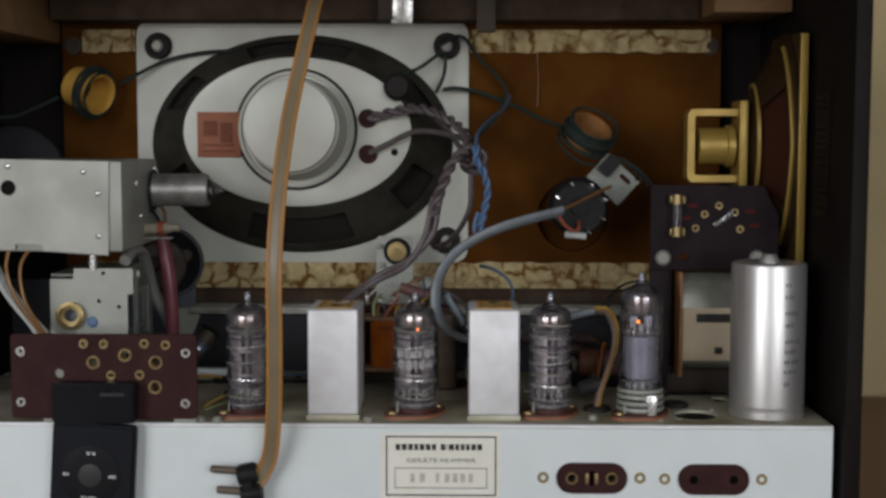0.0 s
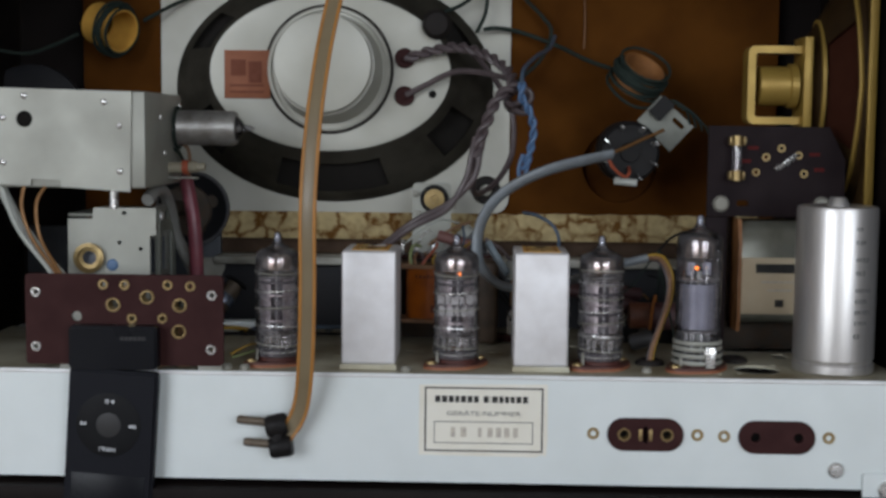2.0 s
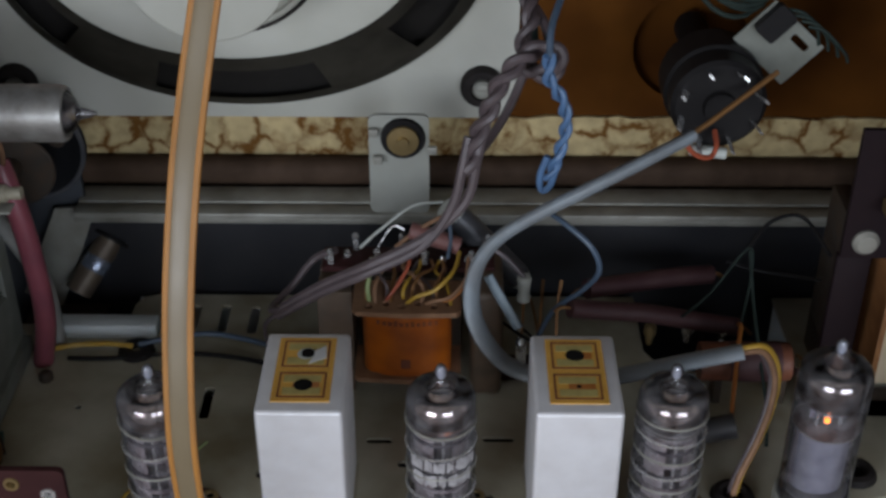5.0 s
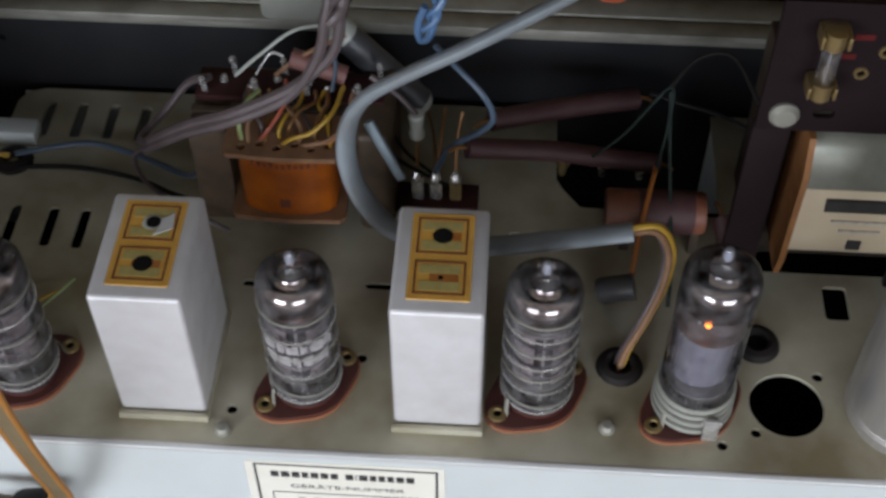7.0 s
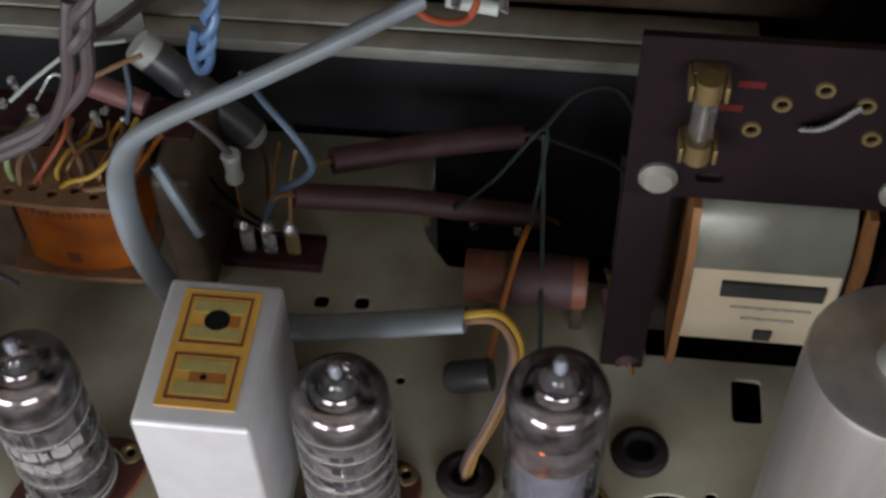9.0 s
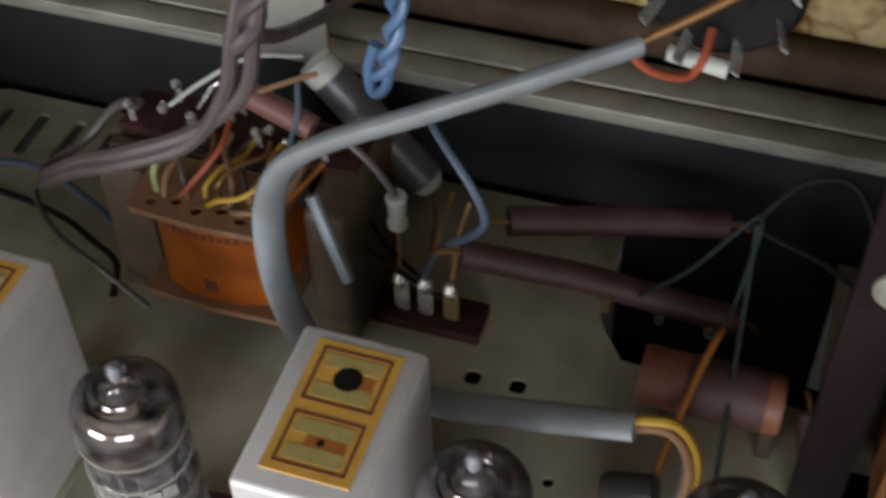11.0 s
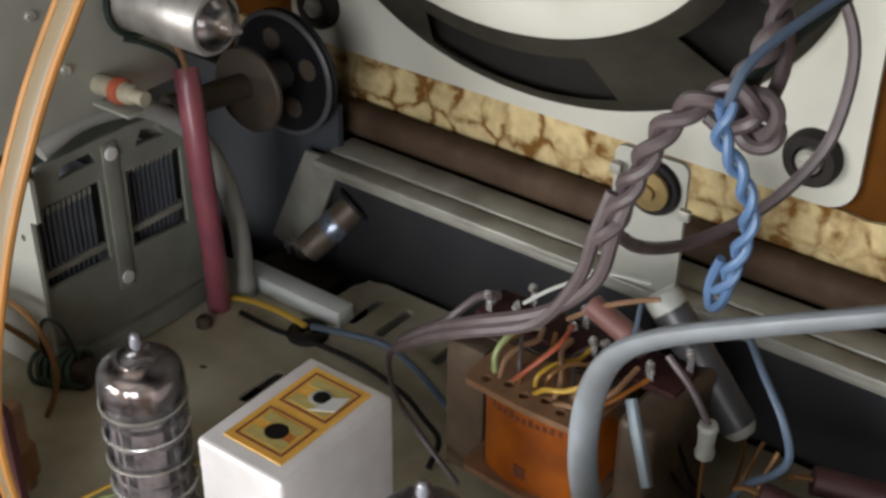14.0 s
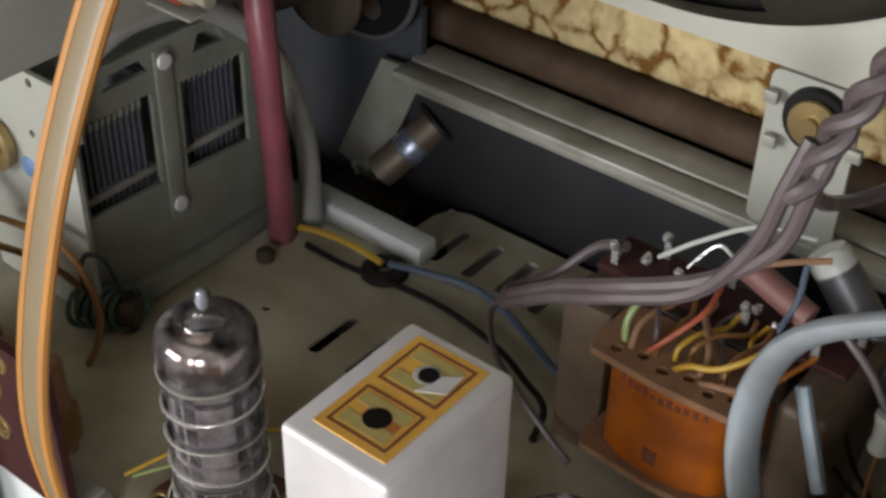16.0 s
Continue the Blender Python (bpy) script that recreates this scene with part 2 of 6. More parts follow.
WHEEL = material("click_wheel_black", (0.005, 0.005, 0.006), 0.6, 0, None, 30, 0.3, 0.02, spec=0.2)
HUB = material("graphite_button", (0.030, 0.029, 0.029), 0.5, 0.3, None, 30, 0.3, 0.02)
WHITE = material("white_print", (0.75, 0.76, 0.78), 0.6, 0, None, 30, 0.1, 0.0)
GETTER = material("getter_mirror", (0.62, 0.54, 0.50), 0.14, 0.95, (0.10, 0.08, 0.08), 5, 0.9, 0.03)
MICA = material("mica_plate", (0.34, 0.32, 0.30), 0.25, 0.1, (0.18, 0.165, 0.16), 3, 0.5, 0.1)
ANODE = material("tube_screen_metal", (0.70, 0.64, 0.64), 0.3, 0.6, (0.16, 0.12, 0.13), 4, 0.9, 0.15)
DARKMETAL = material("dark_tube_metal", (0.10, 0.085, 0.095), 0.3, 0.3, (0.04, 0.033, 0.04), 4, 0.7, 0.1)
CANWHITE = material("white_aluminium", (0.78, 0.765, 0.77), 0.5, 0.38, (0.60, 0.57, 0.56), 12, 0.7, 0.05, 0.5)
DARKANODE = material("carbonised_anode", (0.34, 0.33, 0.37), 0.4, 0.3, (0.20, 0.19, 0.22), 5, 0.6, 0.1)
GLOW = material("glowing_heater", (1.0, 0.35, 0.06), 0.5, emit=((1.0, 0.22, 0.02), 4.5), bump=0)
GLASS = glass("tube_glass", (0.93, 0.91, 0.93), 0.04, 0.13)
SMOKED = glass("smoked_tube_glass", (0.86, 0.86, 0.90), 0.04, 0.10)
BAND = material("dull_tin_band", (0.26, 0.26, 0.22), 0.4, 0.5, (0.16, 0.155, 0.12), 7, 0.6, 0.12)
DUSTY = material("dusty_plated_steel", (0.52, 0.495, 0.385), 0.5, 0.2, (0.215, 0.17, 0.09), 30, 0.9, 0.1, 0.6)
WALLPAPER = material("cream_wallpaper", (0.50, 0.40, 0.22), 0.85, 0, (0.42, 0.32, 0.17), 90, 0.6, 0.1, 2.0)
ROOM = material("room_plaster", (0.50, 0.47, 0.43), 0.9, 0, (0.42, 0.39, 0.35), 300, 0.5, 0.1, 4.0)
FLOOR = material("room_floor_wood", (0.20, 0.12, 0.07), 0.6, 0, (0.13, 0.08, 0.045), 120, 0.6, 0.1, 4.0)

# ---- building tools; all places in millimetres ----
MM = 0.001


def thing(name, at, label, category, group="", kind=""):
    e = new(name)
    e.empty_display_size = 0.005
    e.location = Vector(at) * MM
    return tagged(e, label, category, group, kind)


def base_of(parent):
    p = Vector((0, 0, 0))
    while parent:
        p = p + parent.location
        parent = parent.parent
    return p


def part(name, bm, mat, parent=None, label="", angle=35):
    """Link a bmesh in millimetres of the world as one mesh under its thing."""
    off = base_of(parent)
    for v in bm.verts:
        v.co = v.co * MM - off
    bmesh.ops.recalc_face_normals(bm, faces=bm.faces)
    me = bpy.data.meshes.new(name)
    bm.to_mesh(me)
    bm.free()
    me.materials.append(mat)
    me.polygons.foreach_set("use_smooth", [True] * len(me.polygons))
    me.set_sharp_from_angle(angle=radians(angle))
    ob = new(name, me)
    if parent:
        ob.parent = parent
    if label:
        ob["label"] = label
    return ob


def solid(name, bm, mat, label, category, at=(0, 0, 0), group="", kind=""):
    """A thing that is one mesh of its own."""
    ob_at = Vector(at) * MM
    for v in bm.verts:
        v.co = v.co - Vector(at)
    ob = part(name, bm, mat)
    ob.location = ob_at
    return tagged(ob, label, category, group, kind)


def B():
    return bmesh.new()


def box(bm, x0, x1, y0, y1, z0, z1, bevel=0.0, seg=2, turn=None):
    m = Matrix.Translation(((x0 + x1) / 2, (y0 + y1) / 2, (z0 + z1) / 2))
    if turn:
        m = m @ Euler([radians(a) for a in turn]).to_matrix().to_4x4()
    r = bmesh.ops.create_cube(bm, size=1.0, matrix=m @ Matrix.Diagonal((abs(x1 - x0), abs(y1 - y0), abs(z1 - z0), 1)))
    if bevel:
        edges = list({e for v in r["verts"] for e in v.link_edges})
        bmesh.ops.bevel(bm, geom=edges, offset=bevel, segments=seg, affect="EDGES", profile=0.5)
    return bm


def along(p0, p1):
    p0, p1 = Vector(p0), Vector(p1)
    return Matrix.Translation((p0 + p1) / 2) @ (p1 - p0).to_track_quat("Z", "Y").to_matrix().to_4x4(), (p1 - p0).length


def rod(bm, p0, p1, r0, r1=None, seg=20):
    m, n = along(p0, p1)
    bmesh.ops.create_cone(bm, cap_ends=True, segments=seg, radius1=r0, radius2=r0 if r1 is None else r1, depth=n, matrix=m)
    return bm


def lathe(bm, profile, m=None, seg=32, sx=1.0, sy=1.0):
    """Turn (radius, height) pairs round the z axis of m; the ends close where the radius is 0."""
    m = m or Matrix()
    rings = []
    for r, z in profile:
        if r < 1e-6:
            rings.append([bm.verts.new(m @ Vector((0, 0, z)))])
        else:
            rings.append([bm.verts.new(m @ Vector((r * sx * math.cos(a), r * sy * math.sin(a), z))) for a in (2 * math.pi * i / seg for i in range(seg))])
    for a, b in zip(rings, rings[1:]):
        for i in range(seg):
            j = (i + 1) % seg
            q = [a[i % len(a)], a[j % len(a)], b[j % len(b)], b[i % len(b)]]
            q = [v for n, v in enumerate(q) if v not in q[:n]]
            if len(q) > 2:
                bm.faces.new(q)
    return bm


def smooth_line(pts, steps=6):
    pts = [Vector(p) for p in pts]
    ext = [2 * pts[0] - pts[1], *pts, 2 * pts[-1] - pts[-2]]
    out = []
    for a, b, c, d in zip(ext, ext[1:], ext[2:], ext[3:]):
        for i in range(steps):
            t = i / steps
            out.append(0.5 * (2 * b + (c - a) * t + (2 * a - 5 * b + 4 * c - d) * t * t + (3 * b - a - 3 * c + d) * t ** 3))
    return [*out, pts[-1]]


def wire(bm, pts, r, r2=None, seg=8, steps=6, up=None, bumpy=0.0):
    """A round or flat lead through the points; r2: half its thickness across, for a flat one. up: the flat side's normal."""
    line = smooth_line(pts, steps) if steps > 1 else [Vector(p) for p in pts]
    r2 = r2 or r
    rings = []
    t = (line[1] - line[0]).normalized()
    n = Vector(up) if up else t.orthogonal()
    for i, p in enumerate(line):
        t = (line[min(i + 1, len(line) - 1)] - line[max(i - 1, 0)]).normalized()
        n = (n - t * n.dot(t)).normalized()
        s = t.cross(n)
        k = 1 + bumpy * math.sin(i * 1.9)
        rings.append([bm.verts.new(p + s * (r * k * math.cos(a)) + n * (r2 * k * math.sin(a))) for a in (2 * math.pi * j / seg for j in range(seg))])
    for a, b in zip(rings, rings[1:]):
        for i in range(seg):
            bm.faces.new((a[i], a[(i + 1) % seg], b[(i + 1) % seg], b[i]))
    bm.faces.new(rings[0][::-1])
    bm.faces.new(rings[-1])
    return bm


def twisted(pts, r, pitch, count=2, phase=0.0):
    """Centre lines of leads that are twisted round a path."""
    line = smooth_line(pts, 10)
    out = [[] for _ in range(count)]
    n, run = (line[1] - line[0]).orthogonal(), 0.0
    for i, p in enumerate(line):
        t = (line[min(i + 1, len(line) - 1)] - line[max(i - 1, 0)]).normalized()
        n = (n - t * n.dot(t)).normalized()
        s = t.cross(n)
        run += (p - line[i - 1]).length if i else 0
        for k in range(count):
            a = phase + 2 * math.pi * (run / pitch + k / count)
            out[k].append(p + (n * math.cos(a) + s * math.sin(a)) * r)
    return out


def circle(x, y, r, seg=20, squash=1.0):
    return [(x + r * math.cos(2 * math.pi * i / seg), y + squash * r * math.sin(2 * math.pi * i / seg)) for i in range(seg)]


def round_rect(x0, x1, y0, y1, r, seg=5):
    out = []
    for cx, cy, a0 in ((x1 - r, y1 - r, 0), (x0 + r, y1 - r, 90), (x0 + r, y0 + r, 180), (x1 - r, y0 + r, 270)):
        out += [(cx + r * math.cos(radians(a0 + 90 * i / seg)), cy + r * math.sin(radians(a0 + 90 * i / seg))) for i in range(seg + 1)]
    return out


def sheet(bm, outline, holes, thick, m):
    """A flat plate with real holes: the outline and the holes lie in the x-y plane of m, the thickness along its z."""
    edges = []
    for loop in (outline, *holes):
        vs = [bm.verts.new(m @ Vector((x, y, 0))) for x, y in loop]
        edges += [bm.edges.new((a, b)) for a, b in zip(vs, vs[1:] + vs[:1])]
    faces = [g for g in bmesh.ops.triangle_fill(bm, edges=edges, use_beauty=True)["geom"] if isinstance(g, bmesh.types.BMFace)]
    ext = bmesh.ops.extrude_face_region(bm, geom=faces)
    shift = m.to_3x3() @ Vector((0, 0, thick))
    for g in ext["geom"]:
        if isinstance(g, bmesh.types.BMVert):
            g.co += shift
    return bm


FRONT = Matrix(((1, 0, 0, 0), (0, 0, -1, 0), (0, 1, 0, 0), (0, 0, 0, 1)))  # x, z of the world; thickness towards the viewer's side (-y)


def front(y):
    return Matrix.Translation((0, y, 0)) @ FRONT


def flat(z):
    return Matrix.Translation((0, 0, z))


def ring_x(bm, x, y, z, r_out, r_in, thick):
    """An eyelet whose axis runs along y, its face at y."""
    lathe(bm, [(r_in, -thick), (r_in, 0.2), (r_in + 0.2, 0.5), (r_out - 0.2, 0.5), (r_out, 0.2), (r_out, -thick)], Matrix.Translation((x, y, z)) @ FRONT, 18)
    return bm


def words(name, text, size, m, mat, parent, depth=0.08, squeeze=1.0):
    """Printed words as thin solid letters; m: x along the line, y up the letters."""
    cu = bpy.data.curves.new(name, "FONT")
    cu.body, cu.size, cu.align_x, cu.align_y, cu.extrude = text, size, "CENTER", "CENTER", depth
    tmp = bpy.data.objects.new(name, cu)
    scene.collection.objects.link(tmp)
    me = bpy.data.meshes.new_from_object(tmp)
    bpy.data.objects.remove(tmp)
    bm = B()
    bm.from_mesh(me)
    bpy.data.meshes.remove(me)
    for v in bm.verts:
        v.co = m @ Vector((v.co.x * squeeze, v.co.y, v.co.z))
    return part(name, bm, mat, parent)

# ---- the room round the set ----
def wall_slab(name, x0, x1, y0, y1, z0, z1, mat, label, category="wall"):
    return solid(name, box(B(), x0, x1, y0, y1, z0, z1), mat, label, category, kind="structure")


wall_slab("floor", -2100, 2100, -2100, 700, -800, -760, FLOOR, "dark wooden room floor under the table", "floor")
wall_slab("ceiling", -2100, 2100, -2100, 700, 1750, 1790, ROOM, "plain pale plaster ceiling of the room", "ceiling")
wall_slab("wall_north", -2100, 2100, 420, 460, -760, 1750, WALLPAPER, "cream wall behind the radio set")
wall_slab("wall_east", 2060, 2100, -2100, 420, -760, 1750, ROOM, "plain plaster side wall of the room")
wall_slab("wall_west", -2100, -2060, -2100, 420, -760, 1750, ROOM, "plain plaster side wall of the room")
bm = B()
sheet(bm, [(-2100, -760), (2100, -760), (2100, 1750), (-2100, 1750)], [[(-1740, 20), (-560, 20), (-560, 1010), (-1740, 1010)], [(160, 20), (1340, 20), (1340, 1010), (160, 1010)]], 40, front(-2060))
solid("wall_south", bm, ROOM, "plaster wall with two window openings", "wall", kind="structure")
table = solid("table", box(B(), -600, 600, -320, 400, -40, -14, 3), FLOOR, "dark wooden table top under the radio set", "table")

# ---- cabinet ----
cab = thing("radio_cabinet", (-35, 90, -14), "dark-stained wooden radio cabinet with its back taken off", "cabinet")
part("side_panel", box(B(), 193.8, 202, -8, 200, -14, 282, 1.5), CABINET, cab)
part("side_panel", box(B(), -288, -277, -8, 200, -14, 282, 1.5), CABINET, cab)
part("top_panel", box(B(), -288, 202, -8, 200, 282.5, 294, 1.5), CABINET, cab)
part("bottom_panel", box(B(), -276.5, 193.4, -8, 200, -14, -3, 1), CABINET, cab)
part("front_panel", box(B(), -276.5, 193.4, 190, 199.5, -2.5, 282), CABINET, cab)
part("batten", box(B(), -276, -236, 60, 178, 246, 281, 1), WOOD, cab, "raw wooden corner batten")
part("batten", box(B(), 150, 193, 110, 189, 259, 281, 1), WOOD, cab, "raw wooden corner batten")
part("batten", box(B(), -234, 168, 166, 176.5, 86, 97.0, 4.0, 4), DARKWOOD, cab, "dark brown wooden cross batten")
part("batten", box(B(), -234, 149, 150, 175, 258, 281, 1.2), DARKWOOD, cab, "dark brown wooden cross batten")

# ---- baffle board with cloth folded over its edges ----
baffle = thing("baffle_board", (-35, 180, 92), "brown hardboard baffle with patterned cloth folded over its edges", "baffle")
oval = [(-88 + 84 * math.cos(a), 185 + 60 * math.sin(a)) for a in (2 * math.pi * i / 40 for i in range(40))]
bm = B()
sheet(bm, [(-235, 92.5), (167, 92.5), (167, 260), (-235, 260)], [oval, circle(77.7, 141.2, 21.5, 40)], 5, front(183))
part("board", bm, HARDBOARD, baffle)
part("eye_recess", lathe(B(), [(21.4, 0.2), (21.4, -5), (0, -5.2), (0, -6), (22.4, -6), (22.4, -4.9)], Matrix.Translation((77.7, 178.4, 141.2)) @ FRONT, 40), HARDBOARD, baffle, "round brown recess behind the eye socket")


def cloth_strip(x0, x1, z0, z1, ragged_low):
    bm = B()
    n = int((x1 - x0) / 2.5)
    rows = 5
    grid = []
    for i in range(n + 1):
        x = x0 + (x1 - x0) * i / n
        edge = 1.6 * noise.noise(Vector((x * 0.09, z0, 1))) + 0.9 * noise.noise(Vector((x * 0.4, z0, 5)))
        col = []
        for j in range(rows + 1):
            f = j / rows
            lo, hi = (z0 + edge, z1) if ragged_low else (z0, z1 + edge)
            z = lo + (hi - lo) * f
            y = 177.2 - 0.9 - 0.9 * abs(noise.noise(Vector((x * 0.13, z * 0.13, 2)))) - 0.8 * math.sin(math.pi * f)
            col.append(bm.verts.new((x, y, z)))
        grid.append(col)
    for a, b in zip(grid, grid[1:]):
        for j in range(rows):
            bm.faces.new((a[j], b[j], b[j + 1], a[j + 1]))
    ext = bmesh.ops.extrude_face_region(bm, geom=list(bm.faces))
    for g in ext["geom"]:
        if isinstance(g, bmesh.types.BMVert):
            g.co.y = 177.6
    return bm


for x0, x1 in ((-222, -190), (14.6, 160)):
    part("cloth_edge", cloth_strip(x0, x1, 241, 254.5, True), FABRIC, baffle, "cream and brown patterned speaker cloth")
part("cloth_edge", cloth_strip(-215, 158, 94, 112.5, False), FABRIC, baffle, "cream and brown patterned speaker cloth")
for x in (-228, 160):
    bm = B()
    lathe(bm, [(0, 3.2), (2.4, 3.0), (2.6, 1.6), (5.2, 1.4), (5.4, 0)], Matrix.Translation((x, 178, 245)) @ FRONT, 20)
    part("screw", bm, LAMINATION, baffle)

# ---- oval loudspeaker ----
spk = thing("loudspeaker", (-88, 178, 112), "oval loudspeaker on a grey enamelled plate with a dark basket", "loudspeaker")
bm = B()
mounts = [(-175.3, 244.5), (0.4, 244.5), (0.4, 126.3), (-175.3, 126.3)]
sheet(bm, round_rect(-189, 13.6, 112.5, 260.0, 9), [[(-88 + 89 * math.cos(a), 185 + 64 * math.sin(a)) for a in (2 * math.pi * i / 48 for i in range(48))], *[circle(x, z, 4, 14) for x, z in mounts]], 1.6, front(177.4))
part("mounting_plate", bm, SPEAKER, spk)
# the basket: an oval dish with six windows
bm = B()
m = Matrix.Translation((-88, 176, 185)) @ FRONT
SEG = 96
windows = [(18, 42), (68, 112), (138, 162), (198, 222), (247, 293), (318, 342)]
prof = [(1.0, 1.0, 0, 0.3), (0.985, 0.985, 0.2, 4), (0.93, 0.92, 1.0, 9), (0.785, 0.74, 5.2, 20), (0.735, 0.665, 7.2, 25)]
AX, AZ = 92.0, 66.5
rings = []
for kx, kz, up, d in prof:
    rings.append([bm.verts.new(m @ Vector((AX * kx * math.cos(a), AZ * kz * math.sin(a) + up, d))) for a in (2 * math.pi * i / SEG for i in range(SEG))])
for ri, (a, b) in enumerate(zip(rings, rings[1:])):
    for i in range(SEG):
        deg = (i + 0.5) * 360 / SEG
        if ri == 2 and any(lo < deg < hi for lo, hi in windows):
            continue
        bm.faces.new((a[i], a[(i + 1) % SEG], b[(i + 1) % SEG], b[i]))
geom = bmesh.ops.solidify(bm, geom=list(bm.faces), thickness=1.0)
part("basket", bm, BASKET, spk, "dark painted basket with openings")
bm = B()
lathe(bm, [(0.0, 24.6), (0.60, 25.2), (0.70, 25.6), (0.735, 25.2), (0.74, 24.0)], m @ Matrix.Translation((0, 7.4, 0)) @ Matrix.Diagonal((AX, AZ * 0.9, 1, 1)), 72)
part("back_plate", bm, SPEAKER, spk, "light grey enamelled oval back plate")
bm = B()
lathe(bm, [(0.97, 1), (0.62, 16), (0.30, 20), (0.0, 20.5)], m @ Matrix.Diagonal((AX, AZ, 1, 1)), 48)
part("cone", bm, CONE, spk, "black paper cone")
bm = B()
mc = Matrix.Translation((-88.5, 151.4, 194.0)) @ Matrix(((1, 0, 0, 0), (0, 1, 0, 0), (0, -0.06, 1, 0), (0, 0, 0, 1))) @ FRONT
lathe(bm, [(34.6, -0.5), (34.6, 1.8), (33.8, 2.6), (32.6, 2.6), (32.2, 0.6), (30.6, 0.6), (29.4, 6), (27.6, 25.0), (23.4, 25.4), (23.4, 27.6), (26.6, 28.0), (26.6, 32.8), (26.1, 33.6), (25.2, 33.9), (0, 34.2)], mc, 64)
part("magnet_cover", bm, SPEAKER, spk, "light grey round magnet cover", angle=24)
# added dark ring: shade of the gap between cover base and plate
part("gasket_ring", lathe(B(), [(34.0, -0.6), (36.4, -0.6), (36.4, 0.5), (35.8, 0.9), (34.0, 0.9)], mc, 64), RUBBER, spk, "dark ring for the shaded gap under the magnet cover")
bm = B()
box(bm, -147.2, -121.5, 149.4, 150.3, 177.4, 204.2, 0.2)
tag = part("paper_tag", bm, TAG, spk, "copper-brown paper label with dark print")
bm = B()
box(bm, -143.5, -135, 149.0, 149.36, 190, 199)
box(bm, -133.5, -126, 149.0, 149.36, 186, 198)
box(bm, -144, -125, 149.0, 149.36, 184, 185.2)
box(bm, -144, -125, 149.0, 149.36, 180.5, 181.5)
part("print", bm, MAROON, tag)
for x, z in mounts:
    bm = B()
    lathe(bm, [(8.2, 0), (8.2, 2.5), (7.2, 4.4), (4.6, 4.4), (4.2, 2.6), (3.6, 2.6)], Matrix.Translation((x, 175.8, z)) @ FRONT, 28)
    g = part("grommet", bm, RUBBER, spk, "black rubber grommet")
    bm = B()
    lathe(bm, [(3.6, 0.5), (3.6, 4.6), (2.6, 5.6), (0, 5.8)], Matrix.Translation((x, 175.8, z)) @ FRONT, 20)
    box(bm, x - 2.6, x + 2.6, 169.7, 170.4, z - 0.4, z + 0.4)
    part("screw", bm, RAIL, g)
for x, z in ((-46, 200.5), (-46, 179.5)):
    bm = B()
    lathe(bm, [(5.6, 0), (5.6, 1.6), (4.8, 2.2), (2.4, 2.2), (2.4, 3.6), (1.4, 4.2), (0, 4.2)], Matrix.Translation((x, 150.6, z)) @ FRONT, 22)
    part("terminal", bm, PERTINAX, spk, "brown terminal with a soldered lug")
bm = B()
lathe(bm, [(2.2, -0.2), (2.2, 0.12), (0, 0.12)], Matrix.Translation((-30.3, 150.4, 180.6)) @ FRONT, 16)
part("hole_plug", bm, BLACK, spk)

# ---- chassis ----
chassis = thing("radio_chassis", (-30, 70, 0), "plated steel radio chassis with punched top and plain rear face", "chassis")
TUBES = [(-97.7, 22.6), (-13.5, 23.5), (54.4, 24.3), (99.7, 23.0)]


def slot(x, y, w=3.6, h=17, lean=0.0):
    pts = round_rect(-w / 2, w / 2, -h / 2, h / 2, 1.2, 2)
    return [(x + px + lean * py, y + py) for px, py in pts]


holes = [circle(128.3, 25.4, 11, 28), circle(108.4, 10.3, 1.6, 10), circle(118.5, 15.2, 1.6, 10), circle(138.5, 36, 1.7, 10), circle(1.5, 34.6, 1.8, 10), circle(-34.7, 14, 1.6, 10)]
holes += [slot(-120, 130.5), slot(-108.4, 130.6), slot(-97, 130.4), slot(-85.6, 129.6), slot(-119.4, 81.4), slot(-106.5, 81), slot(-95.8, 80.6)]
holes += [slot(-34.6, 61.6, 9, 2.8), slot(5.4, 62.6, 11, 2.6), slot(147.6, 64.4, 7.6, 13), slot(35.6, 85, 4, 4.4), slot(46.5, 85.5, 4, 4.4), slot(-26, 50, 4, 3)]
holes += [circle(x, y, 8.5, 20) for x, y in TUBES]
holes += [circle(-140, 78, 1.3, 8), circle(-46, 20, 1.5, 8), circle(-72, 45, 2.2, 10), circle(60, 62, 1.4, 8), [(122, 76), (172, 76), (172, 108), (122, 108)]]
bm = B()
sheet(bm, [(-262, 1.2), (190.5, 1.2), (190.5, 146), (114, 146), (114, 98), (68, 100), (62, 108), (60, 112), (60, 146), (-124, 146), (-130, 144), (-132.5, 139), (-133, 126), (-262, 126)], holes, 1.2, flat(48.8))
part("top_sheet", bm, DUSTY, chassis, "dusty dull plated top sheet with punched holes")
bm = B()
sockets = [(73.5, 24), (132.8, 23.6)]
sheet(bm, round_rect(-262, 190.5, 0, 50, 1.5, 3), [round_rect(x - 15, x + 15, z - 5.4, z + 5.4, 5.2, 5) for x, z in sockets], 1.2, front(1.2))
part("rear_face", bm, PLATE, chassis)
# brighter metal here stands for the highlight along the rounded edge
part("edge_fold", rod(B(), (-262, 1.1, 48.9), (190.5, 1.1, 48.9), 1.3, seg=12), ALU, chassis, "fold with its highlight put in as brighter metal")
part("end_face", box(B(), 189.2, 190.4, 1.4, 145, 0, 48.6), PLATE, chassis)
part("end_face", box(B(), -262, -260.8, 1.4, 145, 0, 48.6), PLATE, chassis)
part("front_face", box(B(), -132, 59, 144.8, 146, 0, 48.6), PLATE, chassis)
part("front_face", box(B(), 115, 189, 144.8, 146, 0, 48.6), PLATE, chassis)
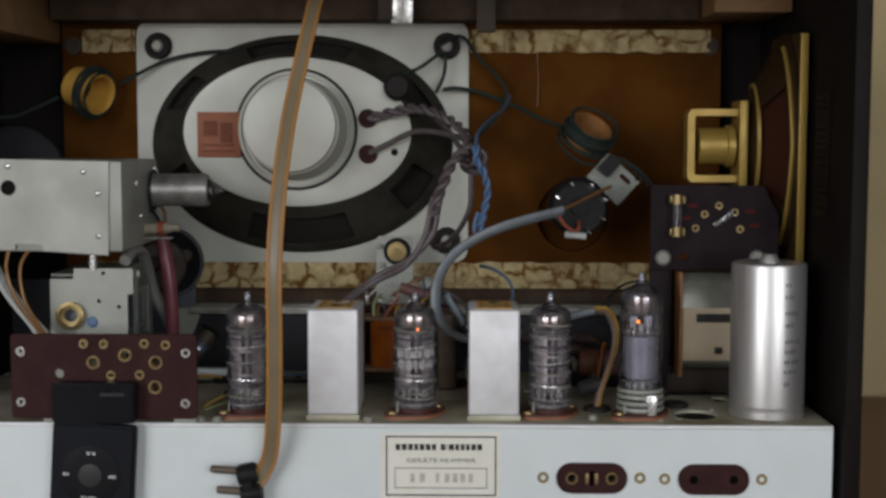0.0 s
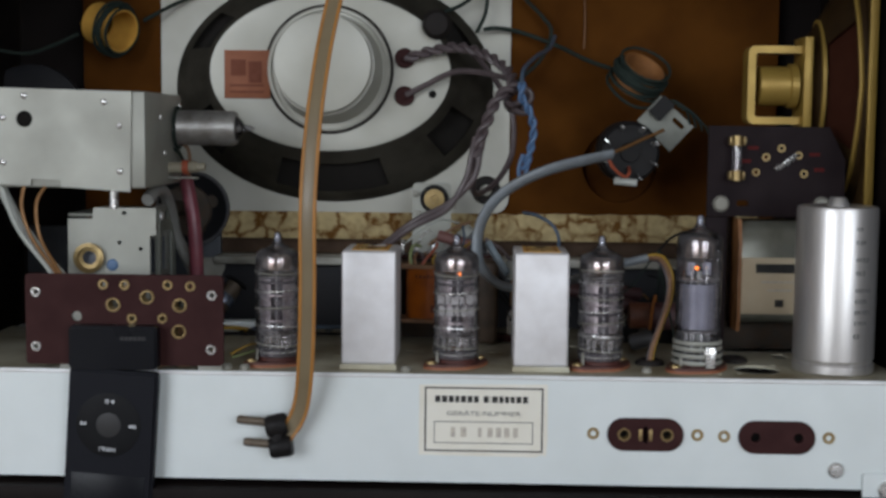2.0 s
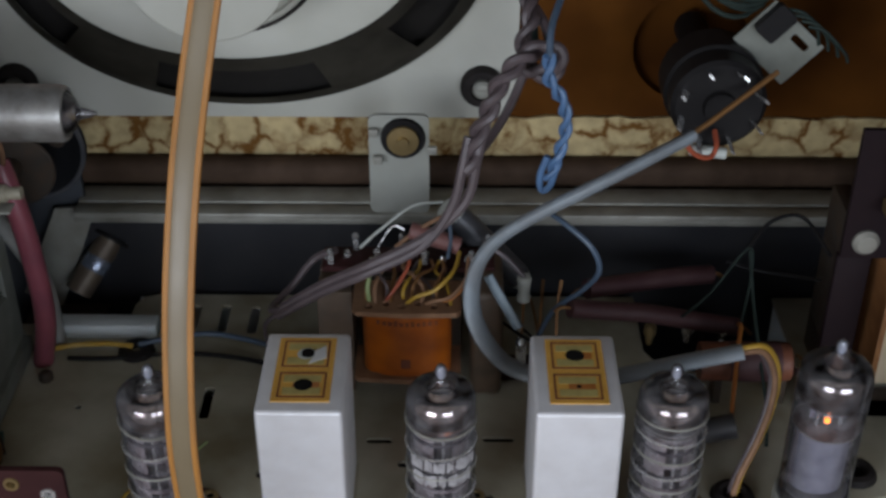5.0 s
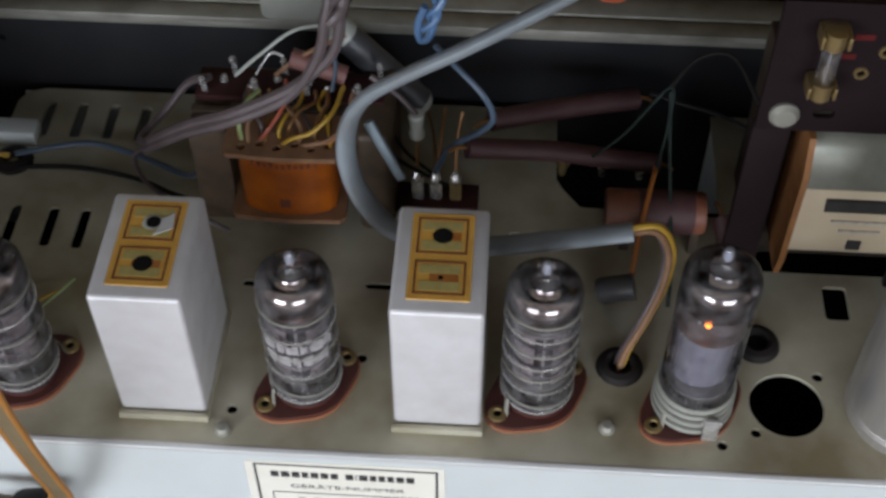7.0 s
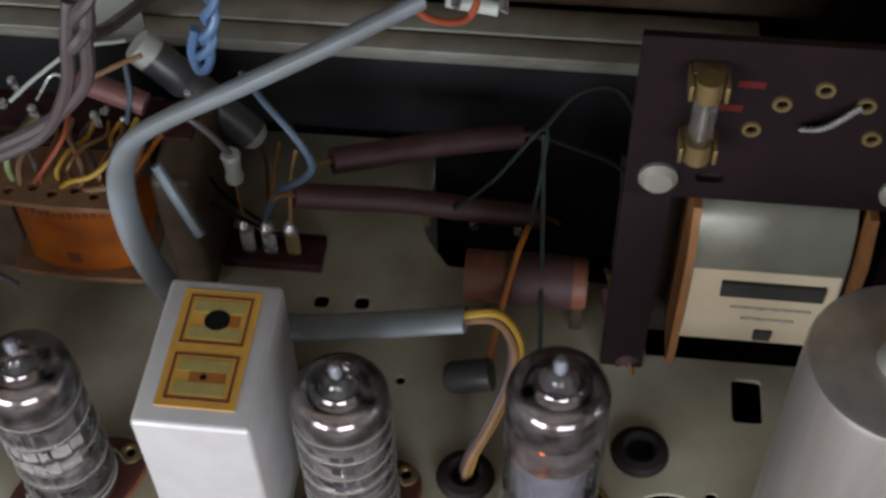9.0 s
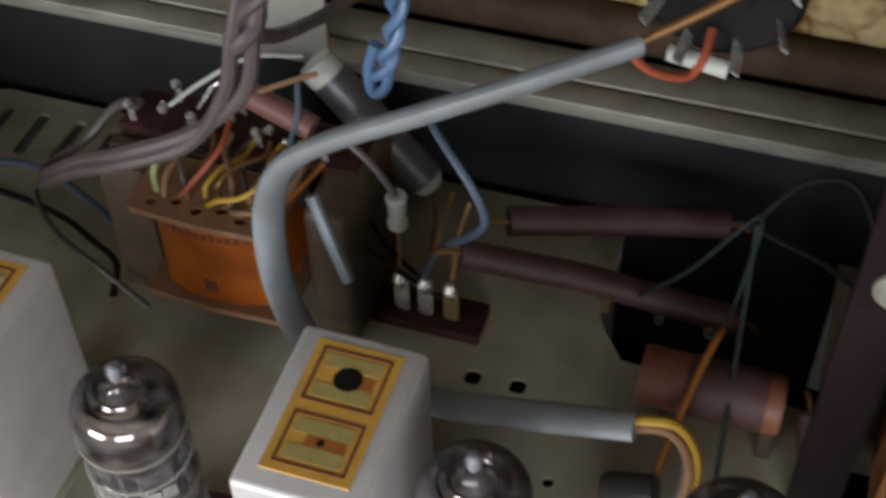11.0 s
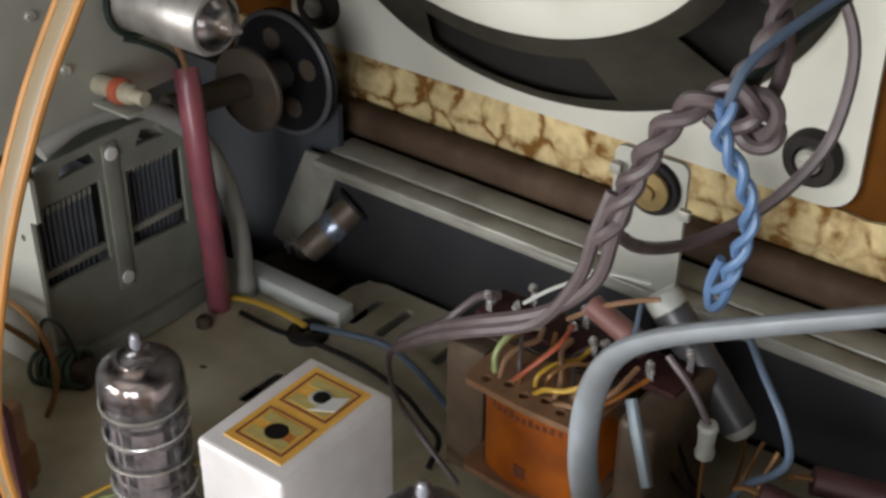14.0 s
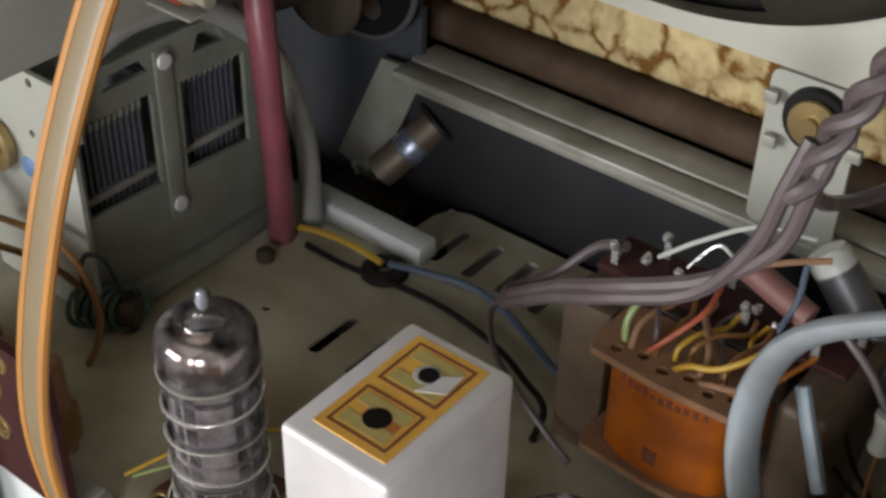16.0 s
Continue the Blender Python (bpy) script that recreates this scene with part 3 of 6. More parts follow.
part("front_face", box(B(), -260.6, -133.4, 124.6, 125.8, 0, 48.6), PLATE, chassis)
bm = B()
sheet(bm, round_rect(172, 194, -7, 8, 1.5, 3), [circle(183, 0.5, 2.2, 12)], 1.4, front(-0.4))
part("mounting_tab", bm, PLATE, chassis)
bm = B()
lathe(bm, [(3.6, -1), (3.6, 1.4), (2.8, 2.2), (0, 2.4)], Matrix.Translation((160, 0, 9)) @ FRONT, 20)
part("screw", bm, BRIGHT, chassis)
bm = B()
lathe(bm, [(4.2, -1), (4.2, 1.6), (3.2, 2.6), (0, 2.8)], Matrix.Translation((183, -1.8, 0.5)) @ FRONT, 20)
part("screw", bm, BRIGHT, chassis)
for x, y in ((-110.5, 6), (-36, 6.5), (75.3, 14), (-119, 7)):
    bm = B()
    lathe(bm, [(2.4, 0), (2.4, 1.4), (1.6, 2.4), (0, 2.6)], Matrix.Translation((x, y, 50)), 14)
    part("rivet", bm, RAIL, chassis)

# paper type label
label = thing("type_label", (0, 0, 29), "aged cream paper type label with a black printed border", "label")
bm = B()
out = [(-29.4, 45.3), (-29.6, 12.8), (24, 12.4), (26.5, 13.6), (28.6, 12.9), (29.2, 20), (28.9, 46.2)]
sheet(bm, out, [], 0.25, front(-0.05))
part("paper", bm, LABEL_PAPER, label)
for x0, x1, z0, z1, w in ((-27, 27, 14.6, 44.4, 0.75), (-22.7, 22.5, 18.4, 28.6, 0.35)):
    bm = B()
    sheet(bm, [(x0, z0), (x1, z0), (x1, z1), (x0, z1)], [[(x0 + w, z0 + w), (x1 - w, z0 + w), (x1 - w, z1 - w), (x0 + w, z1 - w)]], 0.1, front(-0.32))
    part("border", bm, INK, label)
x = -22.2
for k, n in enumerate((3.0, 3.2, 3.0, 2.6, 3.0, 3.0, 2.8, 1.6, 3.0, 1.0, 3.2, 2.6, 2.6, 2.6, 3.0, 3.0)):
    if k not in (7,):
        part("printed_bar", box(B(), x, x + n - 0.7, -0.42, -0.32, 37.4, 40.4), INK, label)
    x += n - 0.02
words("printed_words", "GER\u00c4TE-NUMMER", 2.9, Matrix.Translation((0, -0.36, 32.2)) @ FRONT, INK, label, 0.03, 1.45)
for x, w in ((-15, 2.0), (-10.5, 2.6), (-2.5, 1.6), (1.8, 2.4), (5.6, 2.4), (9.4, 2.4), (13.4, 2.2)):
    part("printed_bar", box(B(), x, x + w, -0.42, -0.32, 21.4, 25.8), FADED, label)

# sockets on the rear face
for n, (cx, cz) in enumerate(sockets):
    so = thing("chassis_socket", (cx, 0, cz), "dark brown oval socket plate with brass contacts in the chassis face" if n == 0 else "dark brown oval socket plate with two plain holes", "socket")
    bm = B()
    sheet(bm, round_rect(cx - 17.2, cx + 17.2, cz - 7.5, cz + 7.5, 7.4, 8), [circle(cx - 9.7, cz, 2.2, 16), circle(cx + 9.7, cz, 2.2, 16)] + ([round_rect(cx - 0.9, cx + 0.9, cz - 4, cz + 4, 0.8, 2)] if n == 0 else []), 1.6, front(-0.02))
    part("plate", bm, PERTINAX, so)
    part("backing", box(B(), cx - 14.5, cx + 14.5, 3, 9, cz - 5.2, cz + 5.2), BLACK, so)
    if n == 0:
        for x in (cx - 9.7, cx + 9.7):
            part("contact", ring_x(B(), x, -1.5, cz, 3.0, 2.1, 5), BRASS, so, "brass contact sleeve")
        for x in (cx - 3.4, cx + 1.2):
            part("contact", box(B(), x + 0.3, x + 1.8, -2.2, -1.6, cz - 2.8, cz + 2.6, 0.2), BRASS, so, "brass contact spring")
    for x in (cx - 23.6, cx + 23.6):
        part("eyelet", ring_x(B(), x, -0.1, cz, 2.8, 1.3, 2), BRASS, so, "brass rivet eyelet")
        part("rivet_core", lathe(B(), [(1.35, 0), (0, 0.02)], Matrix.Translation((x, 0.3, cz)) @ FRONT, 12), RUST, so)

# ---- coil cans ----
def coil_can(cx, torn):
    t = thing("coil_can", (cx, 29, 50), "white aluminium coil can with a torn ochre top label" if torn else "white aluminium coil can with an ochre top label", "coil can", "coil cans on the chassis")
    x0, x1, y0, y1 = cx - 12.6, cx + 12.6, 11.0, 48.4
    part("shell", box(B(), x0, x1, y0, y1, 52.0, 105.0, 1.3, 3), CANWHITE, t)
    bm = B()
    box(bm, x0 - 0.6, x1 + 0.6, y0 - 2.2, y1 + 1.2, 50.02, 51.2, 0.3)
    box(bm, x0 - 0.5, x1 + 0.5, y0 - 2.1, y0 - 0.5, 50.1, 52.6, 0.3)
    part("foot_flange", bm, DUSTY, t)
    lab = part("top_label", box(B(), x0 + 4.2, x1 - 4.0, y0 + 4.5, y1 - 3.0, 104.9, 105.3), OCHRE, t, "ochre printed paper label")
    for k, (a, b) in enumerate(((y0 + 6.2, y0 + 17.6), (y0 + 20.2, y1 - 4.6))):
        bm = B()
        xa, xb = x0 + 5.8, x1 - 5.6
        sheet(bm, [(xa, a), (xb, a), (xb, b), (xa, b)], [[(xa + 0.55, a + 0.55), (xb - 0.55, a + 0.55), (xb - 0.55, b - 0.55), (xa + 0.55, b - 0.55)]], 0.12, flat(105.3))
        part("print", bm, MAROON, lab)
        part("print", box(B(), xa + 1.4, xb - 1.4, a + 1.3, a + 4.4, 105.3, 105.4), OLIVE, lab)
        part("print", box(B(), xa + 1.4, xb - 1.4, b - 4.4, b - 1.3, 105.3, 105.4), OLIVE, lab)
        part("print", box(B(), xa + 4.2 + 1.6 * k, xb - 1.8, (a + b) / 2 - 1.5, (a + b) / 2 + 1.3, 105.3, 105.38), ORANGE, lab)
        hx, hy = cx + (0.2 if k else 0.4), (a + b) / 2
        hole = torn or k
        bm = B()
        lathe(bm, [(2.9 if hole else 0.8, 0), (2.7 if hole else 0.7, 0.16), (0, 0.16)], Matrix.Translation((hx, hy, 105.3)), 14)
        part("hole", bm, BLACK if not (k and torn) else CERAMIC, lab)
        if k and torn:
            bm = B()
            sheet(bm, [(hx + 0.8, hy - 5), (hx + 6, hy - 2), (hx + 5.6, hy + 3.6), (hx + 2.4, hy + 1.2), (hx + 2.2, hy - 1.6)], [], 0.2, flat(105.4))
            part("torn_flap", bm, ALU, lab)
            part("trimmer_slot", lathe(B(), [(2.1, 0), (2.0, 0.3), (0, 0.3)], Matrix.Translation((hx + 0.3, hy, 105.4)), 12), BLACK, lab)
    return t


coil_can(-53.8, True)
coil_can(26.0, False)

# ---- radio tubes ----
TIP = material("milky_tip_glass", (0.40, 0.42, 0.46), 0.2, 0, (0.25, 0.26, 0.29), 2, 0.6, 0.03)
WORN_INK = material("worn_pale_print", (0.40, 0.38, 0.38), 0.6, 0, (0.20, 0.18, 0.18), 2, 0.9, 0.05)
MAROON_FIBRE = material("maroon_fibre", (0.085, 0.026, 0.02), 0.5, 0, (0.05, 0.016, 0.013), 6, 0.6, 0.1, 0.5)


def tube_socket(t, x, y, angle=219):
    a = radians(angle)
    m = Matrix.Translation((x, y, 50)) @ Matrix.Rotation(a, 4, "Z")
    for name, grow, z0, h, mat_, text in (("socket_plate", 0.4, 0.02, 1.3, RING, "orange-brown fibre plate"), ("socket_plate", 0.0, 1.32, 1.2, MAROON_FIBRE, "maroon upper fibre plate")):
        pts = []
        for i in range(40):
            w = 2 * math.pi * i / 40
            r = 12.0 + grow + 5.2 * max(0.0, abs(math.cos(w))) ** 6
            pts.append((r * math.cos(w), r * math.sin(w)))
        bm = B()
        sheet(bm, pts, [circle(0, 0, 6, 18)], h, m @ Matrix.Translation((0, 0, z0)))
        part(name, bm, mat_, t, text)
    for s in (-1, 1):
        p = m @ Vector((s * 14.3, 0, 2.5))
        bm = B()
        lathe(bm, [(1.2, 0), (1.2, 0.7), (1.5, 1.0), (2.6, 0.8), (2.8, 0)], Matrix.Translation(p), 14)
        part("eyelet", bm, BRASS, t)
        part("rivet_core", lathe(B(), [(1.3, 0.0), (1.3, 0.3), (0, 0.3)], Matrix.Translation(p), 10), BLACK, t)
    bm = B()
    lathe(bm, [(9.8, 2.5), (9.9, 4.0), (9.2, 4.6), (0, 4.6)], Matrix.Translation((x, y, 50)), 28)
    part("socket_body", bm, MAROON_FIBRE, t)
    for s in (-1, 1):
        a0 = m @ Vector((s * 12.4, 1.5, 2.4))
        a1 = m @ Vector((s * 11.0, 0, 8))
        part("spring_clip", wire(B(), [a0, (a0 + a1) / 2 + Vector((0, 0, 1)), a1], 0.8, 0.25, 6, 3), RAIL, t)


def envelope(x, y, r, z0, q, tip):
    """Glass bulb: straight wall, rounded shoulder with two pressed rings, drawn tip."""
    bm = B()
    prof = [(r * 0.86, z0), (r * 0.97, z0 + 0.8), (r, z0 + 2.2), (r, q - 7.6), (r * 0.985, q - 6.0), (r * 0.94, q - 4.7), (r * 0.86, q - 3.7), (r * 0.75, q - 3.0), (r * 0.66, q - 2.6), (r * 0.62, q - 3.0), (r * 0.52, q - 2.4), (r * 0.47, q - 1.5), (r * 0.42, q - 1.7), (3.2, q - 0.9), (2.2, q + 0.5), (1.75, q + 2.2), (1.7, tip - 1.4), (1.1, tip - 0.4), (0, tip)]
    lathe(bm, prof, Matrix.Translation((x, y, 0)), 40)
    return bm


def light_ring(t, x, y, r, z, ph, mat_, text, thick=0.34, tilt=0.7):
    pts = [(x + r * math.cos(w + ph), y + r * math.sin(w + ph), z + tilt * math.sin(w)) for w in (2 * math.pi * i / 28 for i in range(29))]
    part("wire_ring", wire(B(), pts, thick, seg=6, steps=1), mat_, t, text)


def signal_tube(x, y, kind):
    t = thing("radio_tube", (x, y, 50), "clear glass radio tube with silvery electrodes and ridges of light as thin rings", "tube", "tubes on the chassis")
    tube_socket(t, x, y)
    part("glass_bulb", envelope(x, y, 10.4, 53.6, 107.2, 112.6), GLASS, t, "clear glass bulb with a drawn tip")
    at = Matrix.Translation((x, y, 0))
    part("getter_mirror", lathe(B(), [(4.0, 104.6), (4.6, 104.9), (5.1, 104.1), (6.1, 103.5), (6.6, 103.8), (7.6, 103.5), (8.7, 102.8), (9.5, 101.8), (9.95, 100.2), (10.1, 98.6), (10.1, 95.4)], at, 32), GETTER, t, "silvery getter mirror")
    part("tip_seal", lathe(B(), [(0, 112.1), (0.9, 111.7), (1.3, 110.4), (1.4, 108.8), (0.8, 107.6), (0, 107.4)], at, 14), TIP, t, "milky glass seal in the tip")
    part("getter_loop", wire(B(), [(x + 4.6 * math.cos(a), y + 4.6 * math.sin(a), 101.5) for a in (2 * math.pi * i / 20 for i in range(21))], 0.55, seg=6, steps=1), BRIGHT, t)
    r = 8.6 if kind == 0 else 8.2
    part("anode", lathe(B(), [(0, 91.4), (5.4, 91.2), (5.4, 66.6), (0, 66.4)], at, 20, sx=1.25), DARKMETAL, t, "dark inner anode")
    for k in range(4):
        a0 = radians(24 + 90 * k)
        vs, bm = [], B()
        for i in range(7):
            a = a0 + radians(52) * i / 6
            vs.append([bm.verts.new((x + q * math.cos(a), y + q * math.sin(a), z)) for q in (r, r - 0.3) for z in (67.0, 91.0)])
        for p, q in zip(vs, vs[1:]):
            bm.faces.new((p[0], q[0], q[1], p[1]))
            bm.faces.new((p[2], p[3], q[3], q[2]))
            bm.faces.new((p[0], p[2], q[2], q[0]))
            bm.faces.new((p[1], q[1], q[3], p[3]))
        part("screen_panel", bm, ANODE, t, "bent silvery screen panel")
        a = a0 - radians(19)
        part("support_rod", rod(B(), (x + r * math.cos(a), y + r * math.sin(a), 60), (x + r * math.cos(a), y + r * math.sin(a), 95), 0.45, seg=6), BRIGHT, t)
    for k in range(4 if kind == 0 else 5):
        z = 70.5 + k * (6.0 if kind == 0 else 4.7)
        part("screen_band", lathe(B(), [(r + 0.1, z), (r + 0.55, z + 0.3), (r + 0.55, z + 1.1), (r + 0.1, z + 1.4)], at, 28), DARKMETAL if k % 2 else ANODE, t)
    for z in (64.6, 66.0, 91.6, 93.0):
        part("mica_disc", lathe(B(), [(0, z), (9.6, z), (9.6, z + 0.4), (0, z + 0.4)], at, 24), MICA, t)
    # plain dark ring inside the lower end of the bulb
    part("sooty_ring", lathe(B(), [(9.2, 54.2), (10.0, 54.6), (10.0, 57.6), (9.2, 58.0)], at, 28), DARKMETAL, t, "dark ring inside the glass above the base")
    part("glass_foot", lathe(B(), [(0, 58.4), (7.6, 58.2), (8.8, 57.0), (9.4, 55.0)], at, 28), GLASS, t, "clear pressed glass foot")
    for k in range(9):
        a = 2 * math.pi * k / 9
        part("lead_pin", rod(B(), (x + 5.9 * math.cos(a), y + 5.9 * math.sin(a), 54.6), (x + 5.6 * math.cos(a), y + 5.6 * math.sin(a), 65), 0.5, seg=6), BRIGHT, t)
    # thin metal rings stand for ridges of light round the bulb
    text = "thin ring for a ridge of light round the glass"
    for k, z in enumerate((57.2, 60.0, 68.4, 77.0, 85.6, 94.0) if kind == 0 else (56.8, 59.2, 65.4, 71.6, 77.8, 84.0, 90.2, 96.0)):
        light_ring(t, x, y, 10.5, z, k * 1.3, RAIL if k % 2 else BRIGHT, text)
    return t


for n, (x, y) in enumerate(TUBES[:3]):
    tb = signal_tube(x, y, 1 if n == 2 else 0)
    if n == 1:
        # worn print: pale flecks that follow the glass
        random.seed(23)
        for row, (z0, z1) in enumerate(((80.6, 84.4), (75.0, 79.2))):
            a = 215.0 + 5 * row
            while a < 322:
                w = random.uniform(5, 26)
                bm, vs = B(), []
                for i in range(4):
                    q = radians(a + w * i / 3)
                    vs.append([bm.verts.new((x + g * math.cos(q), y + g * math.sin(q), z)) for g in (10.46, 10.56) for z in (z0 + random.uniform(-0.6, 0.8), z1 + random.uniform(-1.0, 0.6))])
                for p, q in zip(vs, vs[1:]):
                    bm.faces.new((p[0], q[0], q[1], p[1]))
                    bm.faces.new((p[2], p[3], q[3], q[2]))
                part("worn_print", bm, WORN_INK, tb, "worn pale print on the glass")
                a += w + random.uniform(1.0, 5.0)
        part("glowing_heater", lathe(B(), [(0, 0), (0.6, 0.4), (0.6, 1.2), (0, 1.6)], Matrix.Translation((x + 1.5, y - 6.6, 93.6)), 8), GLOW, tb)

# output tube with its spring collar
x, y = TUBES[3]
at = Matrix.Translation((x, y, 0))
t = thing("output_tube", (x, y, 50), "tall smoky glass output tube in a metal spring collar", "tube", "tubes on the chassis")
tube_socket(t, x, y, 218)
part("glass_bulb", envelope(x, y, 10.6, 53.6, 117.5, 123.0), SMOKED, t, "smoky glass bulb with a drawn tip")
part("getter_mirror", lathe(B(), [(4.0, 115.0), (4.6, 115.2), (5.2, 114.4), (6.2, 113.8), (6.8, 114.0), (7.8, 113.7), (8.9, 113.0), (9.7, 112.0), (10.15, 110.4), (10.3, 108.4), (10.3, 103.4)], at, 32), GETTER, t, "silvery getter mirror in the dome")
part("tip_seal", lathe(B(), [(0, 122.5), (0.9, 122.1), (1.3, 120.8), (1.4, 119.2), (0.8, 118.0), (0, 117.8)], at, 14), TIP, t, "milky glass seal in the tip")
part("anode", lathe(B(), [(6.4, 90.8), (7.9, 90.6), (7.9, 69.6), (6.4, 69.4)], at, 28, sx=1.0, sy=0.78), DARKANODE, t, "pale grey anode")
for s in (-1, 1):
    part("anode_fin", box(B(), x + 8.0 * s - 0.9, x + 8.0 * s + 0.9, y - 1.0, y + 1.0, 69.4, 90.8, 0.3), ANODE, t)
    part("grid_post", rod(B(), (x + 3.4 * s, y - 1.4, 60), (x + 3.4 * s, y - 1.4, 99.4), 0.55, seg=8), BRIGHT, t)
    part("grid_fin", box(B(), x + 3.6 * s - 1.8, x + 3.6 * s + 1.8, y - 0.2, y + 0.3, 94.4, 100.6, 0.15), DARKANODE, t)
part("cathode", rod(B(), (x, y, 64), (x, y, 96.5), 1.3, seg=12), CERAMIC, t)
for z in (68.4, 92.4):
    part("mica_disc", lathe(B(), [(0, z), (9.8, z), (9.8, z + 0.5), (0, z + 0.5)], at, 24), MICA, t)
part("glass_foot", lathe(B(), [(0, 58.8), (7.6, 58.6), (8.8, 57.2), (9.4, 55.0)], at, 28), SMOKED, t, "pressed glass foot")
for k in range(9):
    a = 2 * math.pi * k / 9
    part("lead_pin", rod(B(), (x + 5.9 * math.cos(a), y + 5.9 * math.sin(a), 54.6), (x + 5.4 * math.cos(a), y + 5.4 * math.sin(a), 68.4), 0.5, seg=6), BRIGHT, t)
part("glowing_heater", lathe(B(), [(0, 0), (0.9, 0.4), (0.9, 1.4), (0, 1.8)], Matrix.Translation((x - 2.2, y - 6.2, 97.6)), 8), GLOW, t)
for k, z in enumerate((53.4, 56.6, 59.8, 62.6)):
    part("collar_turn", lathe(B(), [(10.8, z), (11.7 - 0.15 * k, z + 0.2), (12.0 - 0.15 * k, z + 1.0), (11.7 - 0.15 * k, z + 1.9), (10.8, z + 2.1)], at, 32), TINPLATE, t, "dull turn of the spring collar")
part("collar_clip", box(B(), x + 2.0, x + 6.4, y - 13.2, y - 12.0, 52.6, 62.6, 0.4), BRIGHT, t)
part("collar_clip", box(B(), x + 1.2, x + 7.2, y - 12.4, y - 11.4, 58.6, 61.0, 0.4), BRIGHT, t)

# ---- smoothing capacitor ----
ex, ey = 163.6, 25.5
WORN_BLACK = material("worn_black_print", (0.06, 0.058, 0.056), 0.7, 0, (0.18, 0.175, 0.17), 2, 0.9, 0.0)
elco = thing("electrolytic_capacitor", (ex, ey, 50), "tall brushed aluminium electrolytic capacitor with worn black print", "capacitor")
bm = B()
lathe(bm, [(0, 50.05), (17.4, 50.05), (18.6, 51.2), (18.6, 54.6), (17.7, 55.4), (17.9, 56.2), (18.5, 57), (18.5, 126.0), (18.0, 127.4), (16.6, 127.8), (5.5, 127.5), (5.2, 128.4), (3.8, 131.0), (3.4, 131.6), (0, 131.8)], Matrix.Translation((ex, ey, 0)), 64)
part("can", bm, ELCO, elco)
random.seed(4)
for row, (zz, n) in enumerate(((118, 2), (112, 3), (104, 4), (98, 3), (90, 5), (85, 4), (80, 5), (75, 4), (69, 2))):
    for k in range(n):
        a = radians(285 + k * 5.6 + random.uniform(-0.6, 0.6))
        q = Matrix.Translation((ex + 18.55 * math.cos(a), ey + 18.55 * math.sin(a), zz)) @ Matrix.Rotation(a, 4, "Z")
        bm = B()
        bmesh.ops.create_cube(bm, size=1, matrix=q @ Matrix.Diagonal((0.16, 1.0, random.uniform(1.5, 2.5), 1)))
        part("printed_bar", bm, WORN_BLACK, elco)

# ---- brown terminal panel at the rear edge ----
panel = thing("terminal_panel", (-164, 0, 50), "dark brown pertinax socket panel with brass eyelets", "panel")
small = [(-204.6, 85.6), (-173.6, 89.4), (-163.8, 89.3), (-144.1, 89.5), (-133.8, 89), (-124, 85), (-160.5, 74), (-146.6, 74.2), (-204.8, 60.7), (-124.5, 60.2)]
large = [(-169.1, 80.2), (-153.6, 83.9), (-138.7, 80.3), (-139.1, 68.2), (-186, 74.6)]
bm = B()
sheet(bm, round_rect(-209.4, -118.8, 52.5, 94, 2, 3), [circle(x, z, 1.3, 12) for x, z in small] + [circle(x, z, 2.4, 14) for x, z in large], 2.0, front(0.2))
part("plate", bm, PERTINAX, panel)
for k, (x, z) in enumerate(small):
    part("eyelet", ring_x(B(), x, -1.9, z, 2.3, 1.25, 3.0), BRIGHT if k in (0, 5, 8, 9) else BRASS, panel)
for x, z in large[:4]:
    part("socket_sleeve", ring_x(B(), x, -1.9, z, 3.3, 2.35, 7.0), BRASS, panel, "brass socket sleeve")
part("bracket", box(B(), -195, -184, 0.6, 8, 49.9, 53.5, 0.4), TINPLATE, panel)
part("bracket", box(B(), -131, -120, 0.6, 8, 49.9, 53.5, 0.4), TINPLATE, panel)

# ---- tuner box ----
tuner = thing("tuner_box", (-198, 60, 130), "pale tinned steel tuner box with riveted cover", "tuner")
bm = B()
sheet(bm, [(-231, 133.5), (-214, 133.0), (-213.6, 136), (-200, 135.6), (-199.6, 132.4), (-167, 130.4), (-166, 177.2), (-230.4, 178.6)], [circle(-216.6, 164.0, 3.9, 20)], 1.0, front(22.5))
part("cover", bm, TINPLATE, tuner, "pale steel cover plate")
part("body", box(B(), -229.5, -160, 22.8, 98, 132, 177.4, 1.2), TINPLATE, tuner, "tinned steel box body")
# added black disc: the dark inside of the cover hole as colour
part("hole", lathe(B(), [(4.2, 0), (0, 0.02)], Matrix.Translation((-216.6, 22.6, 164)) @ FRONT, 20), BLACK, tuner)
for x, z in ((-216.4, 174.8), (-178.8, 172.2), (-171.8, 161.4), (-171.8, 140.0), (-226.6, 164.6), (-227, 143.6)):
    bm = B()
    lathe(bm, [(1.6, 0), (1.5, 0.7), (0.8, 1.2), (0, 1.3)], Matrix.Translation((x, 21.6, z)) @ FRONT, 12)
    part("rivet", bm, BRIGHT, tuner)
for y, z in ((52, 165.5), (60, 148), (93, 172)):
    part("rivet", lathe(B(), [(1.6, 0), (1.4, 0.8), (0, 1.2)], Matrix.Translation((-160, y, z)) @ Matrix.Rotation(radians(90), 4, "Y"), 12), BRIGHT, tuner)
bm = B()
wire(bm, [(-158.6, 85 + 10.4 * math.cos(a), 160.6 + 10.4 * math.sin(a)) for a in (2 * math.pi * i / 16 for i in range(17))], 0.9, seg=6, steps=2)
part("socket_ring", bm, LITZ, tuner, "green insulated ring round the tube base")
